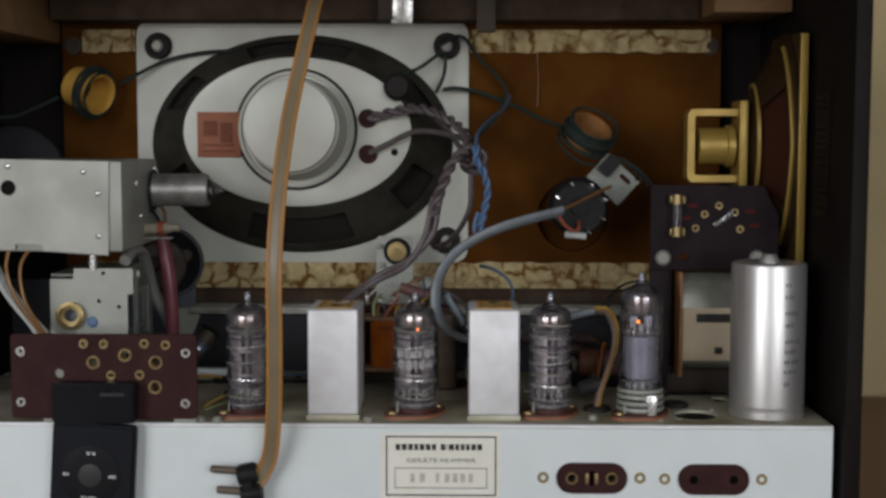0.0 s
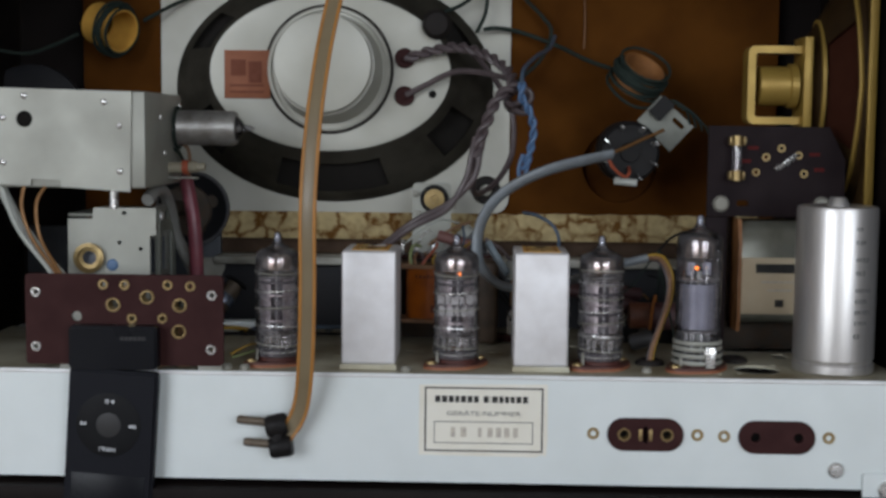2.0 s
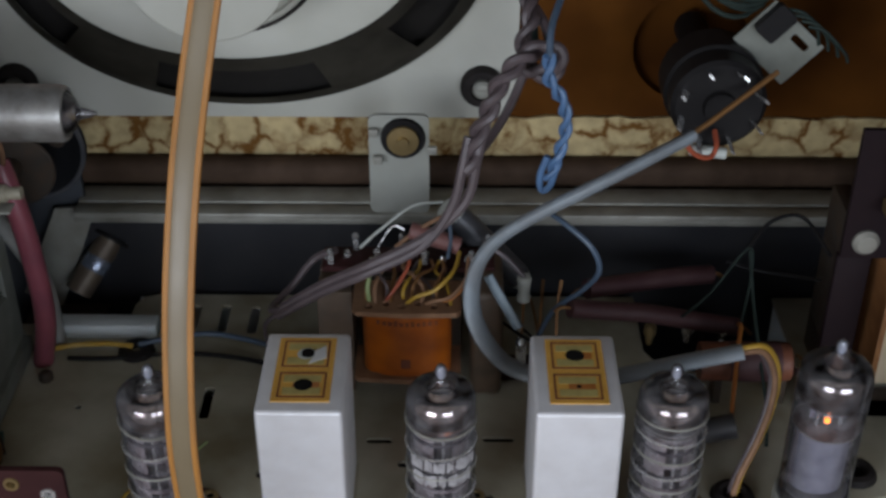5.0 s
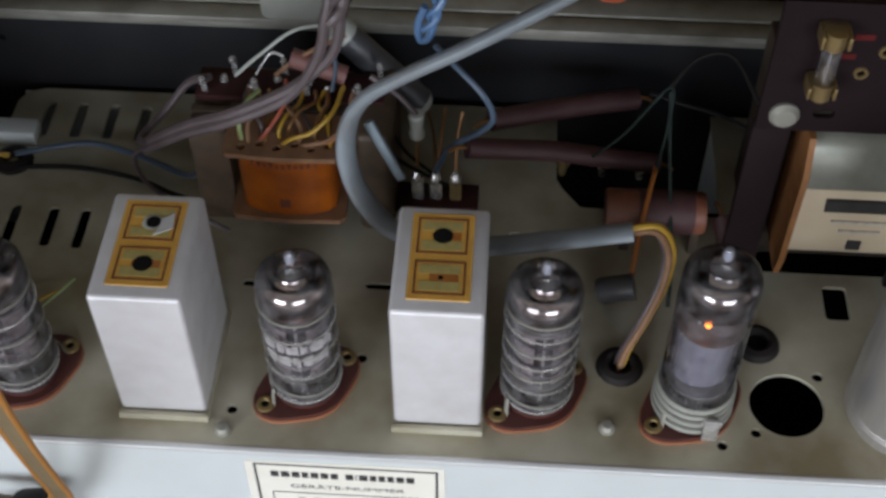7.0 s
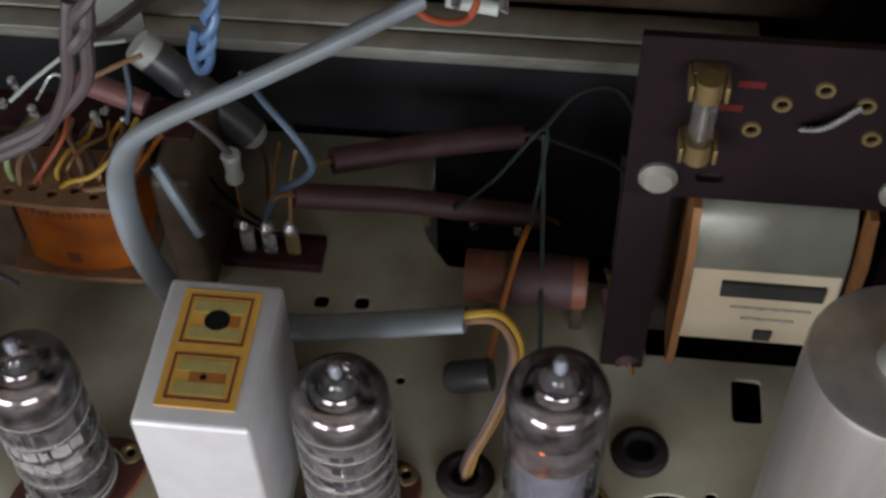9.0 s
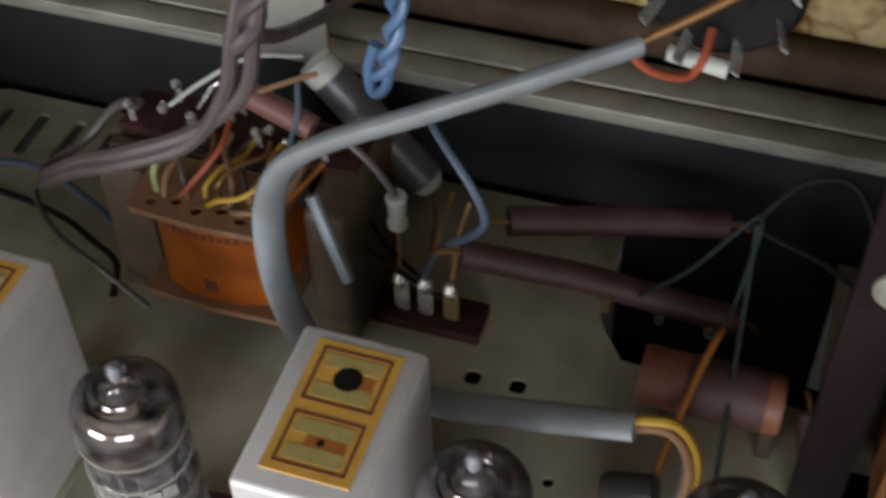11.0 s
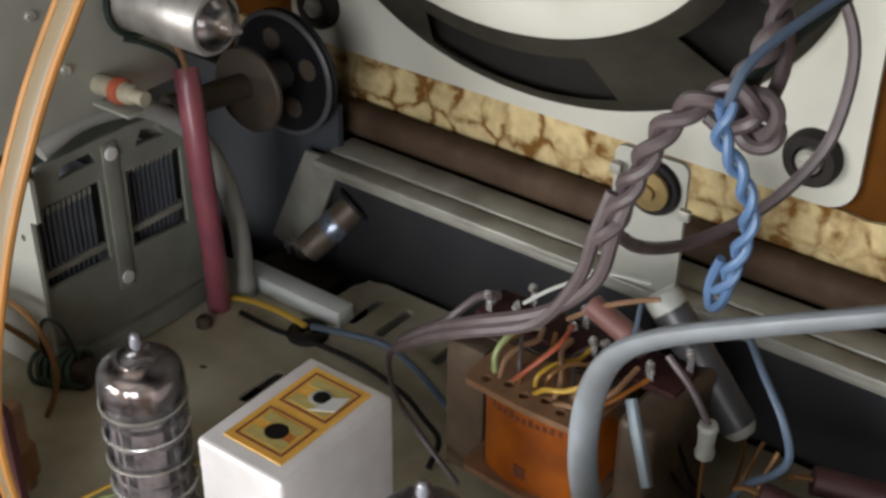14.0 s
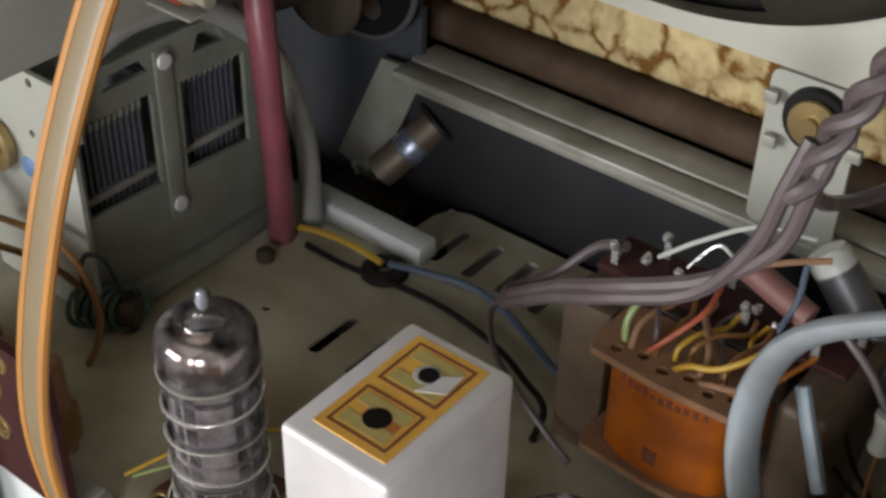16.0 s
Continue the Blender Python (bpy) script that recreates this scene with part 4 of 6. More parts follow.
shield = thing("shielded_tube", (-143, 85, 152), "horizontal radio tube inside a scratched silver shield can", "tube")
m = Matrix.Translation((-163.0, 85, 160.6)) @ Matrix.Rotation(radians(90), 4, "Y")
bm = B()
lathe(bm, [(0, 0), (9.4, 0.2), (9.6, 2), (8.9, 3.2), (8.9, 33), (8.2, 34.6), (7.2, 34.8), (7.0, 34.0)], m, 40)
part("shield_can", bm, material("dented_shield_metal", (0.36, 0.345, 0.32), 0.42, 0.5, (0.15, 0.135, 0.12), 7, 0.85, 0.25, 1.2), shield)
bm = B()
lathe(bm, [(7.0, 33.5), (5.4, 36.4), (2.0, 38.4), (1.4, 41), (0.6, 43.6), (0, 44)], m, 28)
part("glass_tip", bm, SMOKED, shield)
part("cap_ring", lathe(B(), [(6.9, 33.4), (4.6, 35.6), (0, 36)], m, 24), GETTER, shield)
trim = thing("trimmer_capacitor", (-152, 78, 136), "small pale tubular trimmer with an orange-red ring", "capacitor")
m = Matrix.Translation((-168.6, 70, 140.2)) @ Matrix.Rotation(radians(88), 4, "Y")
part("ceramic_body", lathe(B(), [(0, 2), (3.0, 2.2), (3.2, 4), (2.9, 9), (2.9, 22), (2.0, 23), (2.0, 27), (0, 27.2)], m, 20), material("yellowed_ceramic", (0.33, 0.30, 0.22), 0.5, 0, (0.20, 0.17, 0.12), 4, 0.6, 0.1), trim)
part("red_ring", lathe(B(), [(2.9, 15.5), (3.7, 15.8), (3.7, 18.4), (2.9, 18.8)], m, 20), RED, trim, "orange-red ring")
part("end_cap", lathe(B(), [(0, 0), (3.4, 0), (3.6, 3.4), (2.9, 4.4)], m, 20), BRIGHT, trim)
part("holder", box(B(), -165.6, -145.6, 67, 73, 135.1, 135.9, 0.2), TINPLATE, trim)

# ---- tuning capacitor under the tuner ----
VANE = material("bluish_vane_metal", (0.12, 0.128, 0.15), 0.4, 0.4, (0.075, 0.08, 0.095), 5, 0.5, 0.08)
vc = thing("tuning_capacitor", (-182, 80, 50), "grey steel tuning capacitor with two rows of thin plates", "tuning capacitor")
bm = B()
sheet(bm, [(-204, 54), (-163.5, 54), (-163.5, 108), (-160.5, 108.4), (-160.5, 121.5), (-191, 121.5), (-191.6, 116), (-203.6, 116)], [circle(-176, 119, 1.2, 8), circle(-178.4, 104.5, 1.1, 8), circle(-168, 101.5, 1.1, 8), circle(-193, 96, 4.2, 16)], 1.4, front(45))
part("end_plate", bm, TINPLATE, vc, "pale punched end plate")
SIDE = Matrix(((0, 0, 1, 0), (1, 0, 0, 0), (0, 1, 0, 0), (0, 0, 0, 1)))
bm = B()
sheet(bm, [(45, 58), (66, 56), (90, 56), (92, 58), (109, 58), (109, 112), (104, 119), (82, 121), (72, 121), (50, 121), (45, 116)], [[(47.5, 83), (70, 82.3), (70, 108.6), (47.5, 108.6)], [(78.8, 82), (100.6, 80.4), (100.6, 107), (79.2, 107.4)], [(56, 114.6), (70, 114.6), (68, 118.6), (58, 118.2)], [(84, 113.6), (95, 113), (93, 117.6), (86, 118)]], 1.4, Matrix.Translation((-167.4, 0, 0)) @ SIDE)
part("side_plate", bm, OLIVE_STEEL, vc, "grey punched side plate with two windows")
part("post", box(B(), -167.3, -165.4, 71.6, 77.2, 70, 119, 0.6), OLIVE_STEEL, vc)
for z in (74, 115.6):
    part("rivet", lathe(B(), [(2.2, 0), (2.0, 0.8), (0, 1.2)], Matrix.Translation((-165.4, 74.4, z)) @ Matrix.Rotation(radians(90), 4, "Y"), 12), ALU, vc)
part("base_rail", box(B(), -204, -163.5, 46, 109, 51, 58, 0.6), OLIVE_STEEL, vc)
part("rear_plate", box(B(), -204, -167, 108.6, 110, 53, 116), RAIL, vc)
part("top_bridge", box(B(), -204, -168, 46, 109, 117, 118.4), OLIVE_STEEL, vc)
for y0 in (47.6, 78.8):
    for k in range(12):
        y = y0 + 1.86 * k
        part("plate", box(B(), -200, -169.8, y, y + 0.8, 68, 104), VANE, vc)
        part("vane_tooth", box(B(), -172, -169.2, y - 0.1, y + 0.7, 103.8, 106), RAIL, vc)
    part("inner_strip", box(B(), -172, -169.0, y0 - 1, y0 + 24, 107.2, 109.2, 0.3), RAIL, vc)
    part("inner_strip", box(B(), -172, -169.0, y0 - 1, y0 + 24, 84.0, 86.0, 0.3), RAIL, vc)
part("bearing", lathe(B(), [(3.4, 0), (7.2, 0.2), (7.4, 2.6), (5.4, 3.2), (5.2, 1.2), (3.4, 1.0)], Matrix.Translation((-193, 43.4, 97)) @ FRONT, 24), BRASS, vc, "brass bearing ring")
part("shaft", rod(B(), (-181, 43.8, 121), (-181, 43.8, 133), 2.2, seg=14), BRIGHT, vc)
part("paint_dab", lathe(B(), [(3, 0), (2.2, 0.7), (0, 0.9)], Matrix.Translation((-182, 43.6, 93.5)) @ FRONT, 12), BLUE, vc, "blue sealing paint")
for x, y in ((-164, 50), (-158, 93)):
    part("foot_screw", lathe(B(), [(2.6, 0), (2.6, 2.4), (1.6, 3.4), (0, 3.6)], Matrix.Translation((x + 3, y, 50)), 14), LAMINATION, vc)

# ---- drive wheel ----
dw = thing("drive_wheel", (-163, 152, 98), "black drive wheel with round holes and a grooved rim", "wheel")
m = Matrix.Translation((-164.6, 147, 115.4)) @ FRONT
bm = B()
lathe(bm, [(5, 2.6), (17, 2.4), (18.6, 3.2), (20.6, 3.2), (20.8, 2.2), (19.6, 1.2), (20.8, 0), (20.6, -0.8), (17, -0.4), (5, -0.6)], m, 48)
part("disc", bm, WHEEL, dw)
for a in (20, 110, 200, 290):
    p = m @ Vector((11.5 * math.cos(radians(a)), 11.5 * math.sin(radians(a)), 2.5))
    part("hole_rim", lathe(B(), [(3.6, 0), (3.4, 0.3), (0, 0.3)], Matrix.Translation(p) @ FRONT, 16), LAMINATION, dw)
part("rim_edge", lathe(B(), [(19.4, 3.3), (20.5, 3.35), (20.95, 2.9), (20.95, 2.3)], m, 48), DARKCAN, dw, "shiny worn rim edge")
part("friction_disc", lathe(B(), [(0, 19), (13.4, 19), (14, 18.4), (14, 17.2), (0, 17)], m, 32), LAMINATION, dw, "dark brown friction disc")
part("hub", lathe(B(), [(0, 12), (4.6, 12), (5, 11), (5, -6), (0, -6)], m, 20), DARKCAN, dw)
part("shaft", rod(B(), (-164.6, 142, 115.4), (-168, 99, 119), 4.2, seg=16), LAMINATION, dw)

# ---- dial carrier: zinc rail over a dark backing ----
dial = thing("dial_carrier", (-20, 150, 48), "dull zinc rail over a black dial backing behind the chassis", "dial carrier")
part("backing", box(B(), -150, 150, 150, 153, -2, 86, 0.5), DIALBACK, dial, "black backing panel")
part("backing", box(B(), -262, -150.4, 154, 157, -2, 104, 0.5), BACK_GREY, dial, "dark blue-grey backing panel")
part("rail", box(B(), -152, 148, 143, 150.5, 86.4, 88.8, 0.5), RAIL, dial)
part("rail", box(B(), -152, 148, 151.5, 163, 86.0, 89.2, 0.6), RAIL, dial)
part("rail_lip", box(B(), -152, 148, 143, 144.2, 84.6, 87.0, 0.3), RAIL, dial)
part("rail_lip", box(B(), -152, 148, 149.6, 152.4, 84.8, 88.0, 0.2), LAMINATION, dial)
BLUED = material("blued_steel", (0.30, 0.34, 0.42), 0.25, 0.7, (0.16, 0.18, 0.24), 3, 0.6, 0.08)
TARNISH = material("tarnished_brass", (0.13, 0.10, 0.07), 0.5, 0.4, (0.08, 0.06, 0.045), 4, 0.6, 0.1)
brk = thing("pulley_bracket", (-160, 150, 48), "bent zinc bracket with a bright pulley bolt", "bracket")
bm = B()
sheet(bm, [(-178.4, 48.4), (-164.2, 42), (-147.2, 82), (-148, 88), (-160.5, 87)], [], 1.4, front(150))
part("plate", bm, RAIL, brk)
part("foot", box(B(), -176, -146, 134, 150, 41, 42.6, 0.3), LAMINATION, brk)
part("bolt", rod(B(), (-142.5, 153, 71), (-154.5, 141, 54.5), 5.3, seg=24), TARNISH, brk)
part("washer", lathe(B(), [(0, 1.4), (7.8, 1.4), (8, 0.9), (8, 0), (0, 0)], Matrix.Translation((-142.5, 153, 71)) @ Vector((10, 11, 14.5)).to_track_quat("Z", "Y").to_matrix().to_4x4(), 22), BAKELITE, brk, "black washer")
part("bolt_band", lathe(B(), [(5.3, -3.4), (5.5, -3), (5.5, 2.0), (5.3, 2.4)], along((-143.5, 152, 69.5), (-152.5, 142, 56.5))[0], 24), BLUED, brk, "polished bluish band")
part("screw", lathe(B(), [(3, 0), (2.8, 1.6), (0, 2)], Matrix.Translation((-169, 148.6, 46.5)) @ FRONT, 14), BRIGHT, brk)
part("chassis_strip", box(B(), -163, -120, 117, 124.4, 50.05, 56, 0.4), PLATE, brk)

# ---- volume control on an upright bracket ----
pot = thing("tone_control", (-30, 142, 90), "pale upright metal bracket with a round brass control", "control")
bm = B()
sheet(bm, round_rect(-40.6, -19, 91, 131.5, 2.5, 3), [circle(-28, 122, 4, 14)], 1.4, front(142.4))
part("bracket", bm, TINPLATE, pot)
m = Matrix.Translation((-28.3, 141.5, 122.5)) @ FRONT
part("case", lathe(B(), [(0, 3.4), (4, 3.4), (4.2, 2.2), (7.6, 2.2), (8, 1.2), (8, 0)], m, 28), BAKELITE, pot)
part("wiper", lathe(B(), [(0, 5.2), (2, 5.2), (2.2, 4), (5.6, 3.8), (5.8, 3), (4.2, 2.6)], m, 20), BRASS, pot, "brass wiper disc")
for dx, dz in ((-10.5, 3), (10.5, -4), (-9, -8)):
    part("lug", box(B(), -28.3 + dx - 1.6, -28.3 + dx + 1.6, 138, 140, 122.5 + dz - 1.5, 122.5 + dz + 1.5, 0.3), RAIL, pot)

# ---- small transformer with an orange winding ----
tr = thing("output_transformer", (-26, 95, 50), "small transformer with an orange paper-wrapped coil", "transformer")
bm = B()
prof = [(-40.4, 84), (-38.6, 81.6), (-33, 79.4), (-25.5, 78.4), (-18, 79.2), (-12.6, 81.2), (-10.6, 83.6), (-10.6, 104), (-40.4, 104)]
sheet(bm, prof, [], 26, flat(64))
part("coil", bm, COIL, tr, "glossy orange paper winding", angle=50)
random.seed(9)
for k in range(11):
    px = -35.5 + 1.9 * k
    py = np.interp(px + 0.6, [p[0] for p in prof[:7]], [p[1] for p in prof[:7]])
    part("printed_bar", box(B(), px, px + 1.25, py - 0.12, py + 0.5, 84.9, 86.8 + random.uniform(-0.5, 0.3)), MAROON, tr)
part("printed_bar", box(B(), -27.6, -24.4, 78.3, 79.2, 67.4, 71.2), MAROON, tr)
for z in (62.2, 90):
    bm = B()
    holes = [circle(x, 80.6 + 1.6 * (i % 2), 1.35, 10) for i, x in enumerate((-38, -32.4, -27, -21.6, -16.4, -11.6))] if z > 80 else []
    sheet(bm, [(-43.6, 96), (-43.6, 79.4), (-42.2, 77.6), (-26, 76.4), (-9, 77.0), (-7.4, 78.8), (-7.4, 96)], holes, 1.8, flat(z))
    part("flange", bm, FIBRE, tr, "tan fibre flange")
for k in range(8):
    g = 0.5 if k % 2 else 0.0
    y0 = 88 + 3.5 * k
    part("lamination_packet", box(B(), -56 + g, -44.2, y0, y0 + 3.4, 50.1, 92 - g, 0.25), BROWNSTEEL, tr)
part("core_yoke", box(B(), -44, -7, 97, 116, 82, 92, 0.4), LAMINATION, tr, "stack of brown steel laminations")
part("core_yoke", box(B(), -44, -7, 106, 116, 50.1, 81.8, 0.4), LAMINATION, tr)
part("clamp", box(B(), -4, 7, 85, 118, 50.2, 94, 2.5, 3), BROWNSTEEL, tr, "brown varnished clamp")
part("lug_board", box(B(), -55, 4, 99, 112, 93, 95, 0.3), PERTINAX, tr)
for k, x in enumerate((-52, -44, -36, -28, -20, -12, -4, 2)):
    bm = B()
    yy, zz = 101 + 9 * (k % 2), 95 + random.uniform(0, 2.0)
    box(bm, x - 0.9, x + 0.9, yy - 0.3, yy + 0.3, 94, zz + 5, 0.2)
    lathe(bm, [(0, 0), (1.0, 0.4), (1.3, 1.6), (0.8, 2.8), (0, 3.1)], Matrix.Translation((x, yy, zz + 3.2)) @ Matrix.Rotation(0.5, 4, "X"), 10)
    part("solder_lug", bm, BRIGHT, tr)

# ---- board with fuse, over the mains transformer ----
fb = thing("fuse_board", (145, 76, 50), "violet-brown pertinax board with a glass fuse on two legs", "board")
eyes = [(146.5, 153.5), (139, 149), (134.2, 141.5), (155, 150), (158, 141)]
bm = B()
sheet(bm, [(110.4, 119.4), (178.4, 119.4), (178.4, 148), (170, 164.2), (110.4, 164.4)], [circle(x, z, 1.1, 10) for x, z in eyes] + [round_rect(125, 131, 124.5, 127.5, 1.4, 3)], 1.8, front(71.5))
part("plate", bm, PERTINAX_VIOLET, fb)
for x, z in eyes:
    part("eyelet", ring_x(B(), x, 69.5, z, 2.0, 1.1, 2), BRASS, fb)
part("leg", box(B(), 110.4, 121.2, 71.7, 74.5, 50.1, 119, 0.5), PERTINAX_VIOLET, fb)
part("leg", box(B(), 163, 174, 71.7, 74.5, 50.1, 119, 0.5), PERTINAX_VIOLET, fb)
for x in (117.3, 167.2):
    part("screw", lathe(B(), [(4.2, 0), (4.2, 1), (3, 2.4), (0, 2.6)], Matrix.Translation((x, 69.7, 125.6)) @ FRONT, 16), RAIL, fb)
for x, z in ((132.5, 153.6), (129.0, 147.0), (163.0, 150.6), (165.5, 143.0)):
    part("printed_bar", box(B(), x - 2.6, x + 2.6, 69.55, 69.72, z - 0.9, z + 0.9), FADED_RED, fb, "faded red print")
fuse = part("fuse_tube", rod(B(), (123.6, 64.5, 139), (123.6, 64.5, 159), 2.5, seg=16), GLASS, fb, "small glass fuse")
for z in (137.4, 154.5):
    bm = B()
    rod(bm, (123.6, 64.5, z), (123.6, 64.5, z + 5), 2.8, seg=16)
    box(bm, 120.4, 126.8, 66, 69.7, z + 0.5, z + 4.5, 0.4)
    box(bm, 119.8, 120.6, 62.2, 69, z + 0.5, z + 4.5, 0.2)
    box(bm, 126.6, 127.4, 62.2, 69, z + 0.5, z + 4.5, 0.2)
    part("fuse_clip", bm, BRASS, fb, "brass fuse clip and cap")
part("fuse_wire", rod(B(), (123.6, 64.5, 140), (123.6, 64.5, 158), 0.3, seg=6), BRIGHT, fuse)
bm = B()
wire(bm, [(144, 69, 143), (148, 67.4, 145.5), (154, 69, 150)], 1.8, 0.7, 8, 4)
part("selector_link", bm, BRIGHT, fb)

mt = thing("mains_transformer", (146, 95, 50), "transformer with a metal band and a cream paper label", "transformer")
bm = B()
prof = [(72, 66), (68.6, 70), (66.6, 80), (66.4, 92), (67.6, 104), (70, 112), (74, 116.5), (100, 116.5), (100, 66)]
mm = Matrix(((0, 0, 1, 127.6), (1, 0, 0, 0), (0, 1, 0, 0), (0, 0, 0, 1)))
sheet(bm, prof, [], 34, mm)
part("coil", bm, BAND, mt, "coil wrapped in a dull metal band", angle=50)
bm = B()
prof = [(71.6, 67), (68.0, 71), (66.1, 80), (65.9, 92), (66.9, 99), (67.3, 99), (66.4, 92), (66.6, 80), (68.6, 71.2), (72, 67.4)]
sheet(bm, prof, [], 33, Matrix.Translation((0.5, 0, 0)) @ mm)
lab = part("paper_label", bm, PAPER, mt, "cream paper label with black print")
part("print", box(B(), 135, 158, 65.2, 66.4, 91.5, 96, turn=(-3, 0, 0)), INK, lab)
part("print", box(B(), 138, 156, 65.2, 66.2, 86.6, 87.4), FADED, lab)
part("print", box(B(), 141, 153, 65.3, 66.3, 82.4, 83.2), FADED, lab)
part("print", box(B(), 145, 149, 65.8, 67, 74.4, 78), INK, lab)
for x in (126.2, 163.4):
    bm = B()
    sheet(bm, [(66, 62), (64, 70), (64, 106), (68, 118), (102, 118), (102, 62)], [], 1.8, Matrix.Translation((x - 128, 0, 0)) @ mm)
    part("cheek", bm, RUST, mt, "brown varnished cheek")
bm = B()
box(bm, 120, 174, 84, 118, 50.1, 64, 0.5)
box(bm, 120, 126, 84, 118, 64, 118, 0.5)
box(bm, 166, 174, 84, 118, 64, 118, 0.5)
part("core", bm, LAMINATION, mt)

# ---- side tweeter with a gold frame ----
# darker copy of GOLD: shade on basket and rim sides put into the colour
SHADED_GOLD = material("shaded_gold_paint", (0.062, 0.034, 0.012), 0.55, 0.2, (0.036, 0.019, 0.008), 9, 0.6, 0.1, 0.5, spec=0.2)
tw = thing("side_tweeter", (165, 100, 185), "small gold-painted loudspeaker facing the cabinet side", "loudspeaker")
mx = Matrix(((0, 0, 1, 0), (1, 0, 0, 0), (0, 1, 0, 0), (0, 0, 0, 1)))
bm = B()
yc, zc = 92.0, 185.0
rect = round_rect(yc - 18, yc + 18, zc - 20, zc + 20, 3, 4)
yoke = round_rect(132, 163, 165.5, 205.0, 3.5, 4)
sheet(bm, yoke, [round_rect(135.8, 159.4, 169.2, 201.4, 1.6, 3)], 14, front(99))
part("magnet_yoke", bm, GOLD, tw, "gold-painted square magnet yoke")
part("magnet", lathe(B(), [(0, 0), (9.4, 0), (10, 1), (10, 14.6), (11.4, 15.4), (11.4, 19), (0, 19)], Matrix.Translation((138.4, 92, 185)) @ Matrix.Rotation(radians(90), 4, "Y"), 28), GOLD, tw)
part("yoke_plate", box(B(), 159, 163.5, 80, 104, 160.5, 209.5, 0.8), GOLD, tw)
# pressed oval basket with two windows, then the flat rim and the cone
bm = B()
rings = []
for bx, ry, rz in ((163.6, 12, 22), (165, 14.5, 26), (170.5, 18.5, 35.5), (184, 31, 59), (187, 33, 62)):
    rings.append([bm.verts.new((bx, 100 + ry * math.cos(a), zc + rz * math.sin(a))) for a in (2 * math.pi * i / 72 for i in range(72))])
for ri, (a, b) in enumerate(zip(rings, rings[1:])):
    for i in range(72):
        deg = (i + 0.5) * 5
        if ri == 2 and (143 < deg < 217 or deg < 37 or deg > 323):
            continue
        bm.faces.new((a[i], a[(i + 1) % 72], b[(i + 1) % 72], b[i]))
bmesh.ops.solidify(bm, geom=list(bm.faces), thickness=1.3)
part("basket", bm, SHADED_GOLD, tw, "gold-painted pressed basket with large windows")
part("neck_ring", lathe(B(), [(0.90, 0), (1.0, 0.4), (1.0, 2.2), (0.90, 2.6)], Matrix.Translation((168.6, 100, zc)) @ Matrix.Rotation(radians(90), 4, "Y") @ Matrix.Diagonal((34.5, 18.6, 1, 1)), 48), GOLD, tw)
bm = B()
ov = round_rect(66, 136, 121, 245, 6, 4)
oi = [(100 + 30 * math.cos(a), zc + 58 * math.sin(a)) for a in (2 * math.pi * i / 48 for i in range(48))]
sheet(bm, ov, [oi], 2.6, Matrix.Translation((187.6, 0, 0)) @ mx)
part("rim", bm, SHADED_GOLD, tw, "dull mounting rim in the shaded gold tone")
# strips in plain GOLD for the frame edges that catch the light
part("rim_edge", box(B(), 186.4, 190.6, 63.4, 65.8, 121.5, 244, 0.6), GOLD, tw, "front edge of the rim in the lit gold tone")
part("window_edge", wire(B(), [(184.6 - 2.0 * abs(math.sin(a)), 100 - 31.4 * math.cos(a), zc + 58 * math.sin(a)) for a in (radians(-66 + 132 * i / 24) for i in range(25))], 1.3, seg=6, steps=1), GOLD, tw, "edge of the basket window in the lit gold tone")
bm = B()
lathe(bm, [(0.20, -22), (0.34, -20), (0.60, -11), (0.92, 0.2), (0.90, 0.4), (0.55, -9)], Matrix.Translation((187.2, 100, zc)) @ Matrix.Rotation(radians(90), 4, "Y") @ Matrix.Diagonal((60, 31, 1, 1)), 40)
part("cone", bm, TAN_CONE, tw, "brown paper cone")
gr = thing("side_grille", (196, 40, 150), "perforated dark metal grille inside the cabinet side", "grille")
bm = B()
sheet(bm, [(30, 150), (54, 150), (54, 212), (30, 212)], [circle(34 + 4 * i + (2 if j % 2 else 0), 154 + 3.6 * j, 1.2, 6) for i in range(5) for j in range(16)], 0.8, Matrix.Translation((192.6, 0, 0)) @ mx)
part("mesh", bm, CABINET, gr)

# ---- music player with a plug-in sender, upside down against the chassis ----
PY = -10.0
player = thing("music_player", (-169, PY, 5), "charcoal pocket music player turned upside down against the chassis", "music player")
bm = B()
pts = []
for x, z in round_rect(-188.6, -148.2, -38, 51.4, 2.2, 4):
    pts.append((x, z))
sheet(bm, pts, [], 6.2, front(PY + 6.4))
bmesh.ops.bevel(bm, geom=[e for e in bm.edges if abs(e.verts[0].co.y - e.verts[1].co.y) < 0.01 and e.calc_length() > 0.1 and len(e.link_faces) == 2 and e.calc_face_angle(0) > 1], offset=1.2, segments=2, affect="EDGES")
part("body", bm, PLAYER, player, "charcoal anodised body")
m = Matrix.Translation((-169.4, PY + 0.2, 26.4)) @ FRONT
wheel = part("click_wheel", lathe(B(), [(14.6, -1), (14.6, 0.25), (14.2, 0.4), (5.6, 0.4)], m, 56), WHEEL, player, "matt black click wheel")
part("centre_button", lathe(B(), [(5.7, -0.5), (5.7, 0.35), (5.2, 0.5), (0, 0.3)], m, 36), HUB, player, "graphite centre button")
words("printed_words", "MENU", 2.5, Matrix.Translation((-169.4, PY - 0.3, 15.4)) @ FRONT @ Matrix.Rotation(math.pi, 4, "Z"), WHITE, wheel, 0.03, 1.1)
bm = B()
